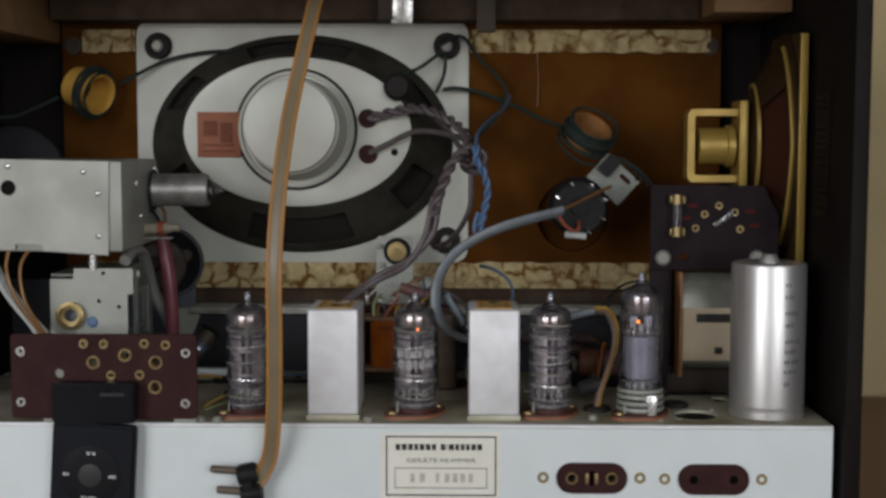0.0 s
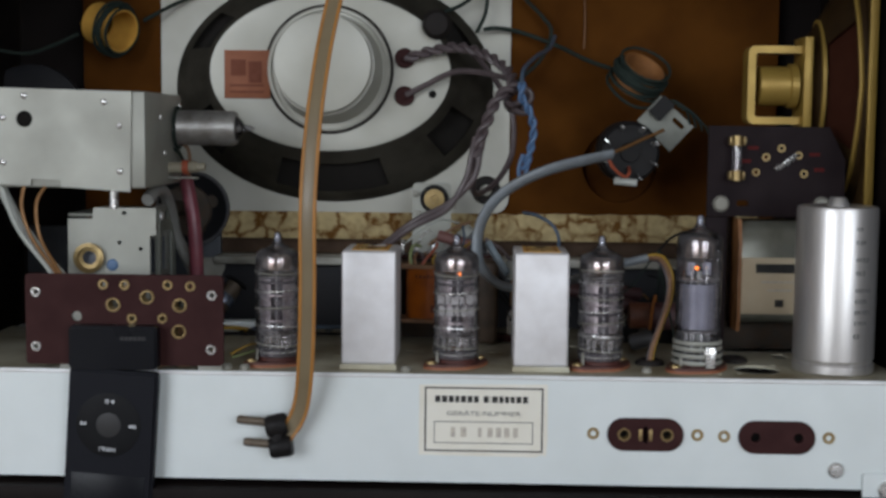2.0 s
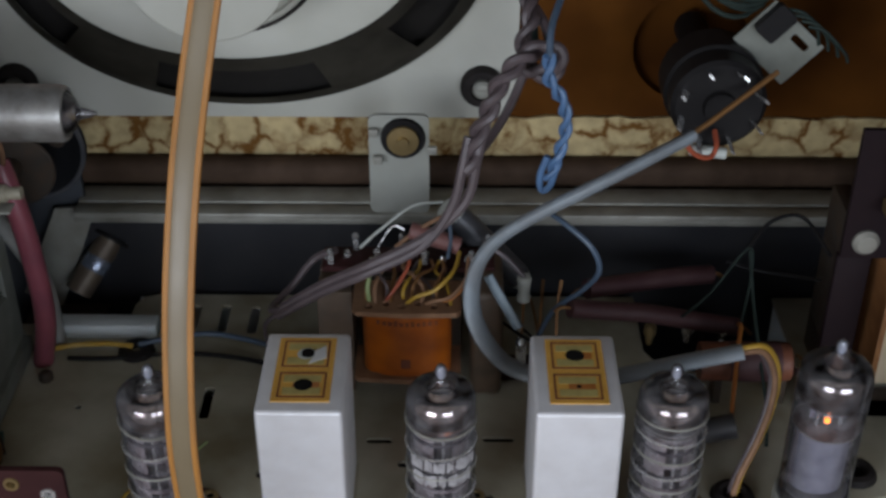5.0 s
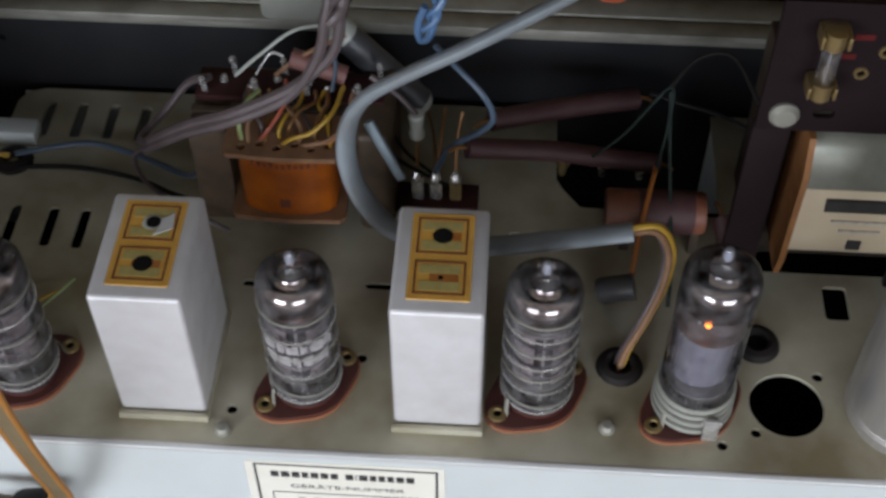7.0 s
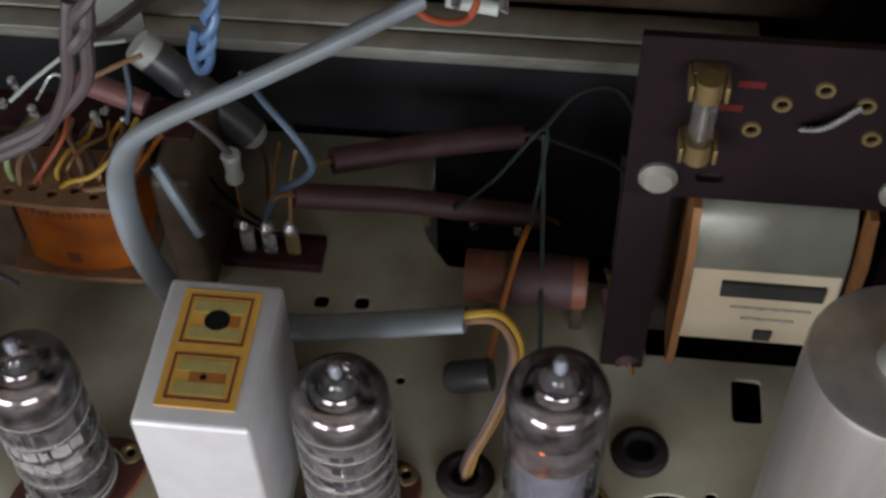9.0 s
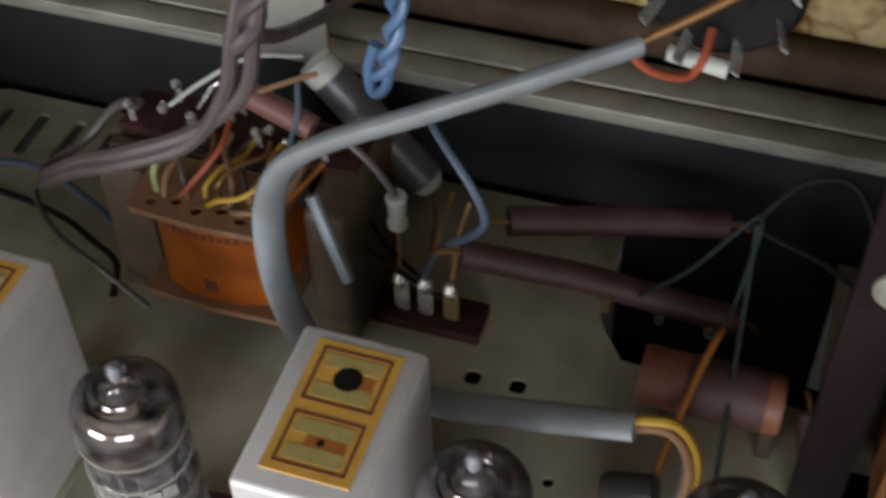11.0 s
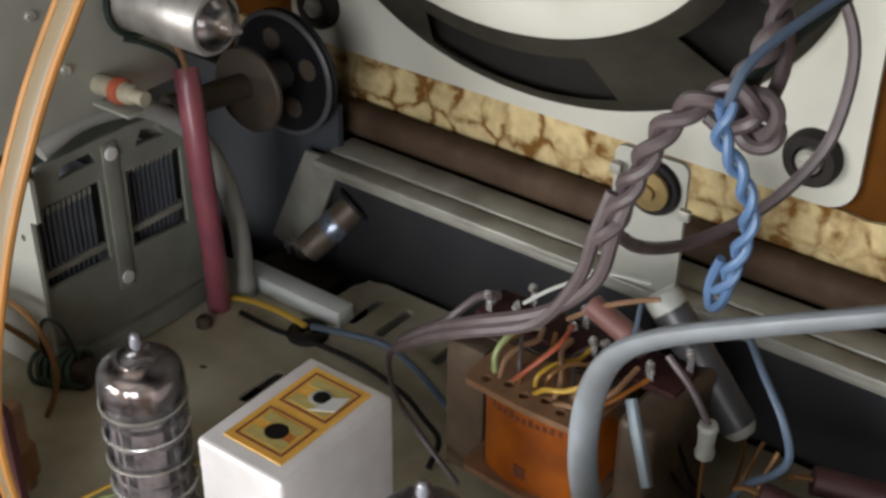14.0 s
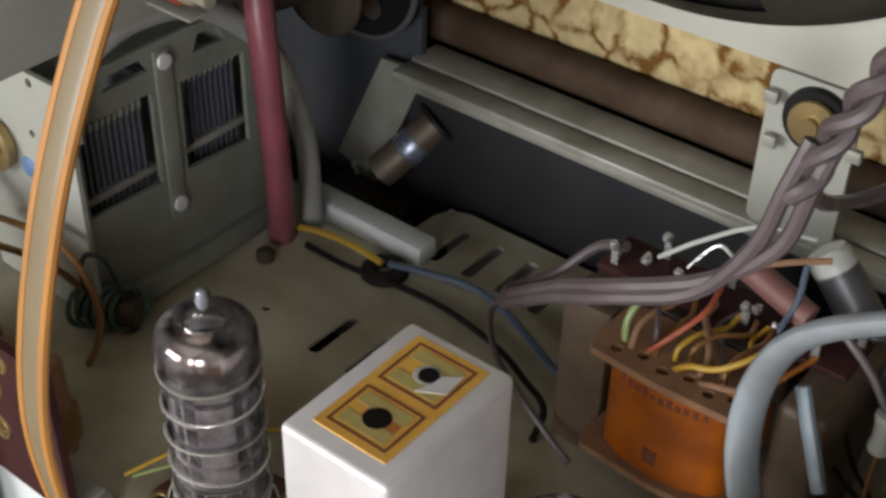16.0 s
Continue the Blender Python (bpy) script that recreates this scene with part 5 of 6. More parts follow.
for sx in (-1, 1):
    cx = -169.4 + sx * 10.6
    for dx in (-1.2, 0.3):
        sheet(bm, [(cx + dx, 25.5), (cx + dx, 27.3), (cx + dx + 1.2 * sx, 26.4)][::1 if sx > 0 else -1], [], 0.06, front(PY - 0.22))
    box(bm, cx + 1.7 * sx - 0.15, cx + 1.7 * sx + 0.15, PY - 0.28, PY - 0.22, 25.5, 27.3)
box(bm, -171.2, -170.8, PY - 0.28, PY - 0.22, 36.4, 38.2)
box(bm, -170.3, -169.9, PY - 0.28, PY - 0.22, 36.4, 38.2)
sheet(bm, [(-167.4, 36.4), (-167.4, 38.2), (-168.9, 37.3)], [], 0.06, front(PY - 0.22))
part("printed_symbol", bm, WHITE, wheel)
part("screen", box(B(), -185.4, -151.6, PY - 0.1, PY + 1, -34, 3.6, 0.3), GLOSSBLACK, player, "dark switched-off screen")
player.rotation_euler.y, player.location.x = radians(3.6), -0.1706
sender = thing("plug_in_sender", (-167, PY, 52), "glossy black plug-in sender on top of the music player", "transmitter")
bm = B()
sheet(bm, round_rect(-187.2, -147.2, 51.9, 71.6, 2.0, 4), [], 8.0, front(PY + 7))
bmesh.ops.bevel(bm, geom=[e for e in bm.edges if abs(e.verts[0].co.y - e.verts[1].co.y) < 0.01 and len(e.link_faces) == 2 and e.calc_face_angle(0) > 1], offset=0.9, segments=2, affect="EDGES")
part("case", bm, GLOSSBLACK, sender)
bm = B()
for k in range(6):
    box(bm, -163.6 + k * 2.0, -162.2 + k * 2.0, PY - 1.12, PY - 0.98, 65.4, 66.9)
part("printed_bar", bm, HUB, sender)

# ---- amber twin lead and its plug ----
lead_pts = [(-72, 96, 266), (-64.6, 67.6, 264.7), (-64.1, 40.7, 259.7), (-65.2, 18.8, 243.7), (-70.5, 1.8, 212), (-73.3, -11.2, 188.9), (-75.6, -22.3, 160.4), (-76.9, -29, 127.8), (-77.4, -25.5, 94.4), (-78.9, -18.6, 62.6), (-81.3, -12.2, 41.1), (-84.6, -9.7, 30.3), (-89.7, -9.3, 22.5)]
lead = thing("twin_lead", (-78, -20, 60), "flat amber twin-lead cable hanging in front of the chassis", "cable")
part("web", wire(B(), lead_pts, 3.3, 0.55, 10, 8, up=(-0.1, 0, 1)), TWIN, lead, "flat brownish web")
line = smooth_line(lead_pts, 8)
for s in (-1, 1):
    n = Vector((-0.1, 0, 1))
    pts = []
    for i, p in enumerate(line):
        tt = (line[min(i + 1, len(line) - 1)] - line[max(i - 1, 0)]).normalized()
        n = (n - tt * n.dot(tt)).normalized()
        pts.append(p + tt.cross(n) * 3.1 * s)
    part("conductor", wire(B(), pts, 0.85, seg=8, steps=1), TWIN_EDGE, lead, "amber conductor edge")
plug = thing("antenna_plug", (-93, -8, 12), "small black two-pin antenna plug with worn pins", "plug")
bm = B()
lathe(bm, [(0, -5), (4.6, -4.8), (5.2, -3), (5.2, 3), (4.4, 4.6), (3.2, 4.8), (3.0, 2.0), (0, 2.0)], Matrix.Translation((-93.2, -9, 27.4)) @ Matrix.Rotation(radians(78), 4, "Y"), 22)
lathe(bm, [(0, -5), (4.4, -4.8), (5.0, -3), (5.0, 4), (4.2, 5.2), (0, 5.4)], Matrix.Translation((-91.5, -9, 17.6)) @ Matrix.Rotation(radians(80), 4, "Y"), 22)
box(bm, -95.5, -90.2, -13, -5, 13.2, 31, 2.2, turn=(0, 8, 0))
part("body", bm, BAKELITE, plug)
for z, d in ((29.2, 0), (19.0, 3)):
    bm = B()
    lathe(bm, [(0, 0), (1.5, 0.3), (2.0, 1.6), (2.0, 15.5), (0, 15.6)], Matrix.Translation((-111.6 + d, -9, z + 0.6)) @ Matrix.Rotation(radians(94), 4, "Y"), 14)
    part("pin", bm, TARNISH, plug, "tarnished plug pin")

# ---- grey sleeve from the eye socket over the coil can and back ----
hose = thing("grey_sleeve_cable", (30, 60, 70), "grey plastic sleeve with coloured wires at both ends", "cable")
hose_pts = [(64.6, 93.6, 149), (47.3, 82.3, 145.6), (29.1, 73, 140.7), (13.2, 70, 133), (2.6, 71, 123.6), (-3.1, 72, 111.8), (-4, 70.4, 98.8), (0.5, 64.6, 89.5), (9.6, 57.8, 84), (24.1, 53.2, 84), (40.4, 49.8, 87.6), (59, 47, 95), (78.6, 46.6, 100.2)]
part("sleeve", wire(B(), hose_pts, 3.7, 2.1, 16, 8, up=(0.55, -0.5, -0.67)), GREY_SLEEVE, hose)
for k, (mat_, off) in enumerate(((YELLOW, (0.6, 0, 1.2)), (FIBRE, (-0.4, -1.0, 0.2)), (MAUVE, (-1.2, 0.6, -0.8)), (ORANGE, (0.2, 1.0, 0.1)))):
    o = Vector(off)
    pts = [Vector(p) + o for p in ((76, 46.8, 99.6), (85.2, 48.4, 99.4), (89.9, 47.6, 91), (89.4, 44.6, 80.5), (85.4, 40, 69), (81.2, 37.4, 58), (79.4, 36, 49))]
    part("wire", wire(B(), pts, 1.05, seg=8), mat_, hose)
part("wire", wire(B(), [(63, 92.5, 149.2), (72, 98.5, 152.6), (83, 106, 157.4), (94, 113.6, 162)], 0.9), COPPER, hose, "bare copper-brown lead")
part("wire", wire(B(), [(62.4, 93, 148.4), (65.4, 95.4, 143), (69.4, 98.4, 139.2), (73.4, 101.8, 137.4), (75.4, 104.8, 139.6), (75.6, 111, 142)], 0.9), RED, hose)
def grommet_at(x, y):
    bm = B()
    lathe(bm, [(3.2, 0.0), (3.4, 2.0), (4.4, 2.6), (6.2, 2.0), (7.0, 0.8), (7.2, 0)], Matrix.Translation((x, y, 50)), 24)
    part("bore", lathe(B(), [(3.3, 0.0), (0, 0.05)], Matrix.Translation((x, y, 50.4)), 14), BLACK,
         solid("grommet", bm, RUBBER, "black rubber grommet in the chassis top", "grommet", (x, y, 50)))
grommet_at(79.4, 36)
grommet_at(121.2, 47)

# ---- eye tube socket behind ----
eye = thing("eye_tube_socket", (76.5, 118, 134), "round black socket with soldered tags on the baffle", "socket")
m = Matrix.Translation((76.5, 123, 150)) @ FRONT
part("body", lathe(B(), [(0, 12), (5, 12), (5.4, 10), (14.4, 10), (15.8, 8.6), (15.8, 0), (16.8, -1), (16.8, -14), (6, -17), (6, -54), (0, -54)], m, 36), BAKELITE, eye)
for k in range(8):
    a = radians(20 + 45 * k)
    p = m @ Vector((12.2 * math.cos(a), 12.2 * math.sin(a), 9))
    q = m @ Vector((14.5 * math.cos(a), 14.5 * math.sin(a), 17))
    part("tag", wire(B(), [p, (p + q) / 2, q], 1.4, 0.4, 6, 3), BRIGHT, eye)
part("resistor", rod(B(), (68, 111, 135), (80, 110, 134), 2.0, seg=12), CERAMIC, eye)
bm = B()
at_tab = Matrix.Translation((99.6, 129, 150.5)) @ FRONT @ Matrix.Rotation(radians(47.4), 4, "Z")
tab = thing("support_tab", (97, 129, 164), "pale metal tab with a dark clamp behind the eye socket", "bracket")
sheet(bm, [(0, 0), (18.3, 0), (18.3, 24.5), (0, 24.5)], [round_rect(12.6, 15.2, 3.5, 11, 0.8, 2)], 0.8, at_tab)
part("plate", bm, OLIVE_STEEL, tab)
bm = B()
sheet(bm, round_rect(7.5, 19.4, 15.4, 23.6, 1.2, 3), [], 3.4, at_tab @ Matrix.Translation((0, 0, 1)))
part("clamp", bm, BAKELITE, tab, "dark coil clamp")
for k in range(4):
    a = Vector((98 + 2.2 * k, 127 - k, 178 - 1.6 * k))
    part("litz_tail", wire(B(), [a, a + Vector((5, -1, -1)), a + Vector((10 + k, 0, -6 - k)), a + Vector((12 + k, 1, -13))], 0.6, seg=6), LITZ, tab)

# ---- two loop coils wound with green litz ----
def loop_coil(cx, cy, cz, tilt, orange, half=7):
    t = thing("wound_coil", (cx, cy, cz), "loose coil of green litz on an orange paper former", "coil", "litz coils on the baffle")
    m = Matrix.Translation((cx, cy, cz)) @ Vector(tilt).to_track_quat("Z", "Y").to_matrix().to_4x4()
    part("former", lathe(B(), [(11.2, -half), (12.0, -half), (12.0, half), (11.2, half), (11.2, -half)], m, 28), RUST if half < 8 else OCHRE, t, "orange paper former")
    random.seed(int(cx) + 400)
    for k in range(orange):
        r, h = 12.8 + random.uniform(0, 2.6), random.uniform(-10, 10) if half < 8 else random.uniform(3, 10)
        ph = random.uniform(0, 6)
        pts = [m @ Vector((r * math.cos(a) * (1 + 0.04 * math.sin(3 * a + ph)), r * math.sin(a), h + 1.4 * math.sin(a + ph))) for a in (2 * math.pi * i / 20 for i in range(21))]
        part("turn", wire(B(), pts, 0.85, seg=6, steps=1), LITZ, t)
    return t


loop_coil(-214, 158, 217, (0.85, -0.5, -0.28), 8, 10)
loop_coil(82.6, 135, 191, (0.40, -0.52, 0.75), 12)

# ---- leads and small parts ----
def cable(name, label, mat, pts, r, at=None, seg=8, category="cable"):
    at = at or pts[0]
    return solid(name, wire(B(), pts, r, seg=seg), mat, label, category, at)


# twisted mauve leads from the loudspeaker to the transformer
tl = thing("speaker_lead", (0, 85, 150), "twisted mauve-grey loudspeaker leads tied in a knot", "cable")
low = [(-68.1, 84.3, 86.8), (-52.5, 78.4, 100.7), (-36.3, 71.5, 113.4), (-19, 73, 122.6), (-8.4, 74, 136), (-5.4, 75.2, 149), (-3.6, 77.6, 158)]
for s in (-1.6, 1.6):
    part("lead", wire(B(), [Vector(p) + Vector((0.5 * s, 0.2 * s, s * (1.0 if p[0] < -15 else 0.4) + 0.0)) + Vector((s * (0.0 if p[0] < -15 else 0.8), 0, 0)) for p in low], 1.6, seg=8), MAUVE, tl)
run = [(-5.2, 75, 147), (-3, 77.6, 157.5), (0.4, 78.2, 166.4), (3.4, 79.6, 173.8), (9.0, 81.6, 180.4), (15.3, 85.8, 182.5), (20.6, 88.6, 179.6), (20.6, 91, 172.8), (15, 92, 171.4), (10.4, 95, 177), (13, 100, 185), (11, 112, 192), (0, 126, 201), (-16, 137, 206), (-32, 143, 204), (-45, 146, 200)]
for k, pts in enumerate(twisted(run, 1.62, 15, 2)):
    part("lead", wire(B(), pts, 1.6, seg=8, steps=1), MAUVE, tl)
run = [(9, 86, 176), (13, 87, 174), (18, 90, 177), (17, 102, 184), (6, 122, 190), (-16, 138, 193), (-33, 144, 186), (-45, 146, 180)]
part("lead", wire(B(), run, 1.6, seg=8), MAUVE, tl)
run = [(-5, 80, 146), (-6.4, 91, 137.4), (-7, 104, 130), (-4, 116, 127), (4, 130, 131), (11, 140, 140), (15, 146, 152), (14, 150, 172), (4, 148, 190), (-8, 142, 204)]
part("lead", wire(B(), run, 1.6, seg=8), MAUVE, tl)
bl = thing("blue_lead", (18, 78, 140), "twisted pair of bright blue wires hanging in a loop", "cable")
run = [(17.3, 76.1, 185), (17.4, 75.8, 177.6), (21.6, 77.6, 170), (23.6, 79.6, 160.7), (21.8, 80, 149.5), (19.2, 80.8, 141)]
for pts in twisted(run, 1.15, 13, 2):
    part("lead", wire(B(), pts, 1.05, seg=8, steps=1), BLUE, bl)
part("loop", wire(B(), [(18.6, 80.5, 149), (16.6, 81, 142), (17.4, 81, 136.6), (20.2, 80.6, 139.4), (22, 80.2, 150)], 1.1), BLUE, bl)
part("lead", wire(B(), [(17.3, 76, 184), (18.5, 84, 192), (26, 108, 200), (34, 140, 206), (38, 160, 214)], 1.1), BLUEGREY, bl)
cable("thin_blue_wire", "thin slate blue wire looping down to the lugs", BLUEGREY, [(20, 100, 118), (27, 92, 117), (35, 86, 112), (38, 86, 103), (34, 90, 93), (25, 96, 80), (20, 98, 67)], 0.95)

# dark leads along the baffle
cable("coil_lead", "dark twisted lead from the speaker to the coil", LITZ, [(-196, 163, 221), (-180, 170, 231), (-165, 171, 237), (-145, 169, 240.5), (-128, 166, 241)], 1.1)
cable("coil_lead", "dark twisted lead along the baffle board", LITZ, [(-232, 158, 213), (-245, 152, 206), (-258, 146, 201), (-275, 140, 203)], 1.1)
cable("coil_lead", "dark lead looping over the baffle board", LITZ, [(-4, 160, 244), (9, 168, 250), (19, 170, 238), (31, 170, 226), (36.5, 170, 217), (31, 168, 202), (20, 160, 191), (15, 120, 186), (14, 90, 182)], 1.1)
cable("coil_lead", "dark twisted lead to the litz coil", LITZ, [(-2, 166, 218), (6, 168, 219), (20, 170, 216.5), (40, 166, 209), (56, 154, 200.5), (69, 140, 195)], 1.2)
cable("coil_lead", "dark lead between speaker terminals", LITZ, [(-30, 163, 226), (-16, 166, 231), (-2, 168, 240), (-1, 166, 228), (-6, 164, 216)], 1.1)
bm = B()
lathe(bm, [(0, 0), (7, 1), (8.4, 5), (6, 9), (0, 10)], Matrix.Translation((-28, 150, 219)) @ FRONT, 20)
solid("lead_sleeve", bm, RUBBER, "dark rubber bundle at the speaker leads", "sleeve", (-28, 150, 219))
cable("pale_thread", "thin pale thread hanging on the baffle board", FIBRE, [(55, 176.5, 243), (56, 176, 225), (55.5, 174, 208)], 0.35)

# wires over the orange winding
for mat_, word, pts, r in (
    (GREEN, "green", [(-38, 84, 91), (-38.5, 85, 97), (-37, 90, 101), (-34, 97, 100)], 1.0),
    (RED, "orange-red", [(-33, 84, 91), (-29, 86, 96), (-25, 92, 101), (-26, 100, 102)], 0.8),
    (YELLOW, "yellow", [(-26, 83, 91), (-22, 82, 95), (-16, 83, 97), (-10, 88, 101), (-8, 98, 102)], 0.9),
    (FIBRE, "tan", [(-20, 83, 91), (-16, 81, 94), (-11, 82, 95), (-6, 86, 99), (-5, 96, 101)], 0.9),
    (ORANGE, "orange", [(-14, 84, 91), (-10, 83, 94), (-6, 86, 97), (-2, 96, 99)], 0.8),
    (CERAMIC, "pale", [(-42, 102, 101), (-34, 104, 108), (-24, 110, 113), (-14, 116, 111)], 0.7),
    (FIBRE, "cream", [(-30, 104, 100), (-22, 106, 106), (-14, 108, 110), (-8, 110, 112)], 0.9),
    (BLUEGREY, "dark blue", [(-12, 108, 110), (-11, 104, 104), (-12, 100, 98)], 0.9),
    (MAUVE, "mauve", [(-67.6, 84.6, 87), (-72, 90, 84), (-66, 100, 86), (-58, 104, 95), (-50, 102, 100)], 1.6),
    (MAUVE, "mauve", [(-68, 85, 86.6), (-74, 86, 79), (-71, 85, 68), (-60, 84, 58), (-46, 80, 53)], 1.0),
):
    cable("winding_wire", word + " wire end at the transformer lugs", mat_, pts, r * 0.78)
random.seed(11)
for k in range(10):
    x0 = -39 + 3.1 * k + random.uniform(-0.8, 0.8)
    x1 = x0 + random.uniform(-7, 7)
    lift = random.uniform(1.5, 4.5)
    mat_, word = ((COPPER, "brown"), (FIBRE, "tan"), (MAUVE, "grey"), (COPPER, "brown"), (YELLOW, "yellow"))[k % 5]
    cable("winding_wire", word + " wire end at the transformer lugs", mat_, [(x0, 84 + random.uniform(-2, 3), 91), (x0 + random.uniform(-1, 1), 86, 91.5 + lift), (x0 * 0.6 + x1 * 0.4, 91, 93 + lift), (x1, 97, 93.5 + lift * 0.6), (x1 + random.uniform(-2, 2), 102, 96)], random.uniform(0.5, 0.8))
for k in range(7):
    x0 = -54 + 8.2 * k + random.uniform(-1, 1)
    bm = B()
    lathe(bm, [(0, 0), (1.1, 0.4), (1.4, 1.2), (0.9, 2.2), (0.4, 3.0), (0, 3.2)], Matrix.Translation((x0, 104 + random.uniform(-2, 3), 94.6)) @ Euler((random.uniform(-0.6, 0.6), random.uniform(-0.6, 0.6), 0)).to_matrix().to_4x4(), 10)
    part("solder_blob", bm, BRIGHT, tr)
pk = thing("pink_capacitor", (-20, 108, 96), "small dull pink tubular capacitor among the lugs", "capacitor")
part("body", rod(B(), (-25, 107, 105), (-8, 105, 100), 3.1, seg=18), material("dull_pink_wax", (0.22, 0.10, 0.088), 0.5, 0, (0.15, 0.065, 0.055), 4), pk)
part("lead", wire(B(), [(-27, 106, 106), (-31, 106, 107), (-36, 104, 100)], 0.4), BRIGHT, pk)
cc = thing("tubular_capacitor", (0, 118, 85), "dark tubular capacitor with pale wax ends", "capacitor")
m, n = along((-12.2, 119, 107), (15.4, 118, 76))
part("body", lathe(B(), [(0, -n / 2 + 2), (4.7, -n / 2 + 2.4), (4.9, -n / 2 + 4), (4.9, n / 2 - 3), (0, n / 2 - 3)], m, 22), DARKCAN, cc)
part("end_wax", lathe(B(), [(0, -n / 2 - 1), (4.2, -n / 2 - 0.6), (4.9, -n / 2 + 0.6), (4.9, -n / 2 + 4.4), (4.7, -n / 2 + 4.6)], m, 22), CERAMIC, cc, "pale end cap")
part("end_wax", lathe(B(), [(0, n / 2), (3.2, n / 2 - 0.2), (4.4, n / 2 - 2), (4.6, n / 2 - 3.2)], m, 22), CERAMIC, cc, "pale wax end")
part("lead", wire(B(), [(15.4, 118, 76), (18, 112, 72), (19.6, 102, 68), (19.6, 98.6, 64)], 0.5), COPPER, cc)
rd = thing("ceramic_rod_capacitor", (6, 78, 80), "pale blue-grey ceramic rod beside the winding", "capacitor")
part("rod", wire(B(), [(1.2, 81.6, 103.8), (4.6, 79, 98.5), (8, 76.4, 93.6), (11.4, 73.9, 88.4)], 2.2, 1.5, 12, 3), material("blue_grey_ceramic", (0.22, 0.27, 0.30), 0.5, 0, (0.14, 0.17, 0.19), 5, 0.6, 0.1), rd)
tc = thing("ceramic_trimmer", (14, 97, 80), "small pale ceramic tube with wire ends", "capacitor")
part("body", lathe(B(), [(0, 93), (2.2, 93), (2.6, 91.8), (2.2, 90.6), (2.0, 86), (2.5, 84.6), (2.3, 83.2), (0, 83)], Matrix.Translation((14.2, 97, 0)), 16), CERAMIC, tc)
part("lead", wire(B(), [(14.2, 97, 83.5), (14.2, 97, 74), (14, 98, 66)], 0.5), COPPER, tc)
part("lead", wire(B(), [(14.2, 97, 92.5), (8, 99, 99), (0, 101, 104)], 0.9), MAUVE, tc)
for pts, mat_ in (([(6, 98, 84), (11, 98, 74), (20, 98, 64)], BAKELITE), ([(28, 108, 84), (26.6, 103, 75), (26.4, 99, 66)], COPPER), ([(22, 114, 80), (21, 105, 72), (20, 98, 65)], COPPER), ([(2, 95, 80), (12, 96, 70), (24, 98, 60)], BAKELITE)):
    cable("strip_wire", "thin wire running to the lug strip", mat_, pts, 0.6)

ls = thing("lug_strip", (20, 99, 50), "brown lug strip with three soldered tags", "terminal strip")
part("strip", box(B(), 7, 34, 94, 105, 50.05, 53.5, 0.4), PERTINAX, ls)
for x in (14, 20, 26.4):
    bm = B()
    sheet(bm, round_rect(x - 1.9, x + 1.9, 53, 66.5, 1.8, 4), [circle(x, 61.5, 0.9, 8)], 0.7, front(98))
    part("tag", bm, BRASS if x > 25 else BRIGHT, ls)
    part("solder", lathe(B(), [(0, 0), (1.7, 0.6), (2.0, 2.2), (1.0, 4.2), (0, 4.6)], Matrix.Translation((x, 97.4, 62.4)), 10), BRIGHT, ls)

# sleeved leads and a wire-wound resistor at the back
for pts, r in (([(37, 109, 79.5), (52, 116, 77.2), (68, 123, 75), (85, 130, 72)], 3.6), ([(30, 94, 82), (44, 98, 78), (58, 101, 75), (74, 104, 70), (92, 108, 64)], 3.4), ([(112, 88, 62), (115, 80, 56), (118, 72, 51)], 3.6)):
    rs = thing("red_sleeved_lead", pts[0], "lead in a dull red insulating sleeve", "cable")
    part("sleeve", wire(B(), pts, r, seg=14), DULL_RED, rs)
    for a, b in ((pts[0], pts[1]), (pts[-1], pts[-2])):
        a, d = Vector(a), (Vector(a) - Vector(b)).normalized()
        part("bare_end", wire(B(), [a - d * 2, a + d * 3, a + d * 6 + Vector((0, 0, -2))], 0.7, seg=6), COPPER, rs)
BROWN_GLAZE = material("brown_glaze", (0.20, 0.068, 0.034), 0.55, 0, (0.06, 0.024, 0.015), 6, 0.6, 0.1)
wr = thing("wirewound_resistor", (92, 88, 55), "brown glazed tubular resistor with clamp bands", "resistor")
part("tube", lathe(B(), [(0, 0), (6.6, 0), (6.8, 1), (6.8, 30), (6.4, 31), (0, 31)], Matrix.Translation((74.5, 85, 66.5)) @ Matrix.Rotation(radians(90), 4, "Y"), 24), BROWN_GLAZE, wr)
part("glaze_band", lathe(B(), [(6.85, 10), (7.05, 10.4), (7.05, 27), (6.85, 27.4)], Matrix.Translation((74.5, 85, 66.5)) @ Matrix.Rotation(radians(90), 4, "Y"), 24), DULL_RED, wr)
for x in (80, 102):
    part("stand", box(B(), x, x + 3, 82, 88, 50.05, 61, 0.3), LAMINATION, wr)
for x, y, z in ((61.5, 111, 60), (74.5, 108.5, 63), (86.5, 106, 65)):
    bm = B()
    lathe(bm, [(0, 0), (1.2, 0.2), (1.5, 3), (2.4, 5), (2.2, 8), (1.2, 9), (0, 9)], Matrix.Translation((x, y, z - 6)), 10)
    solid("post_lug", bm, BRASS if x < 70 else BRIGHT, "small soldered post on the chassis", "terminal", (x, y, z - 6))
cable("green_wire", "thin green wire crossing behind the tubes", LITZ, [(90, 96, 74), (92, 100, 90), (92, 108, 98), (80, 104, 82), (70, 100, 74)], 0.5)
cable("green_wire", "thin green wire down to the chassis", LITZ, [(92, 106, 98), (93, 96, 84), (94, 82, 72), (95, 66, 60), (95, 60, 50)], 0.6)
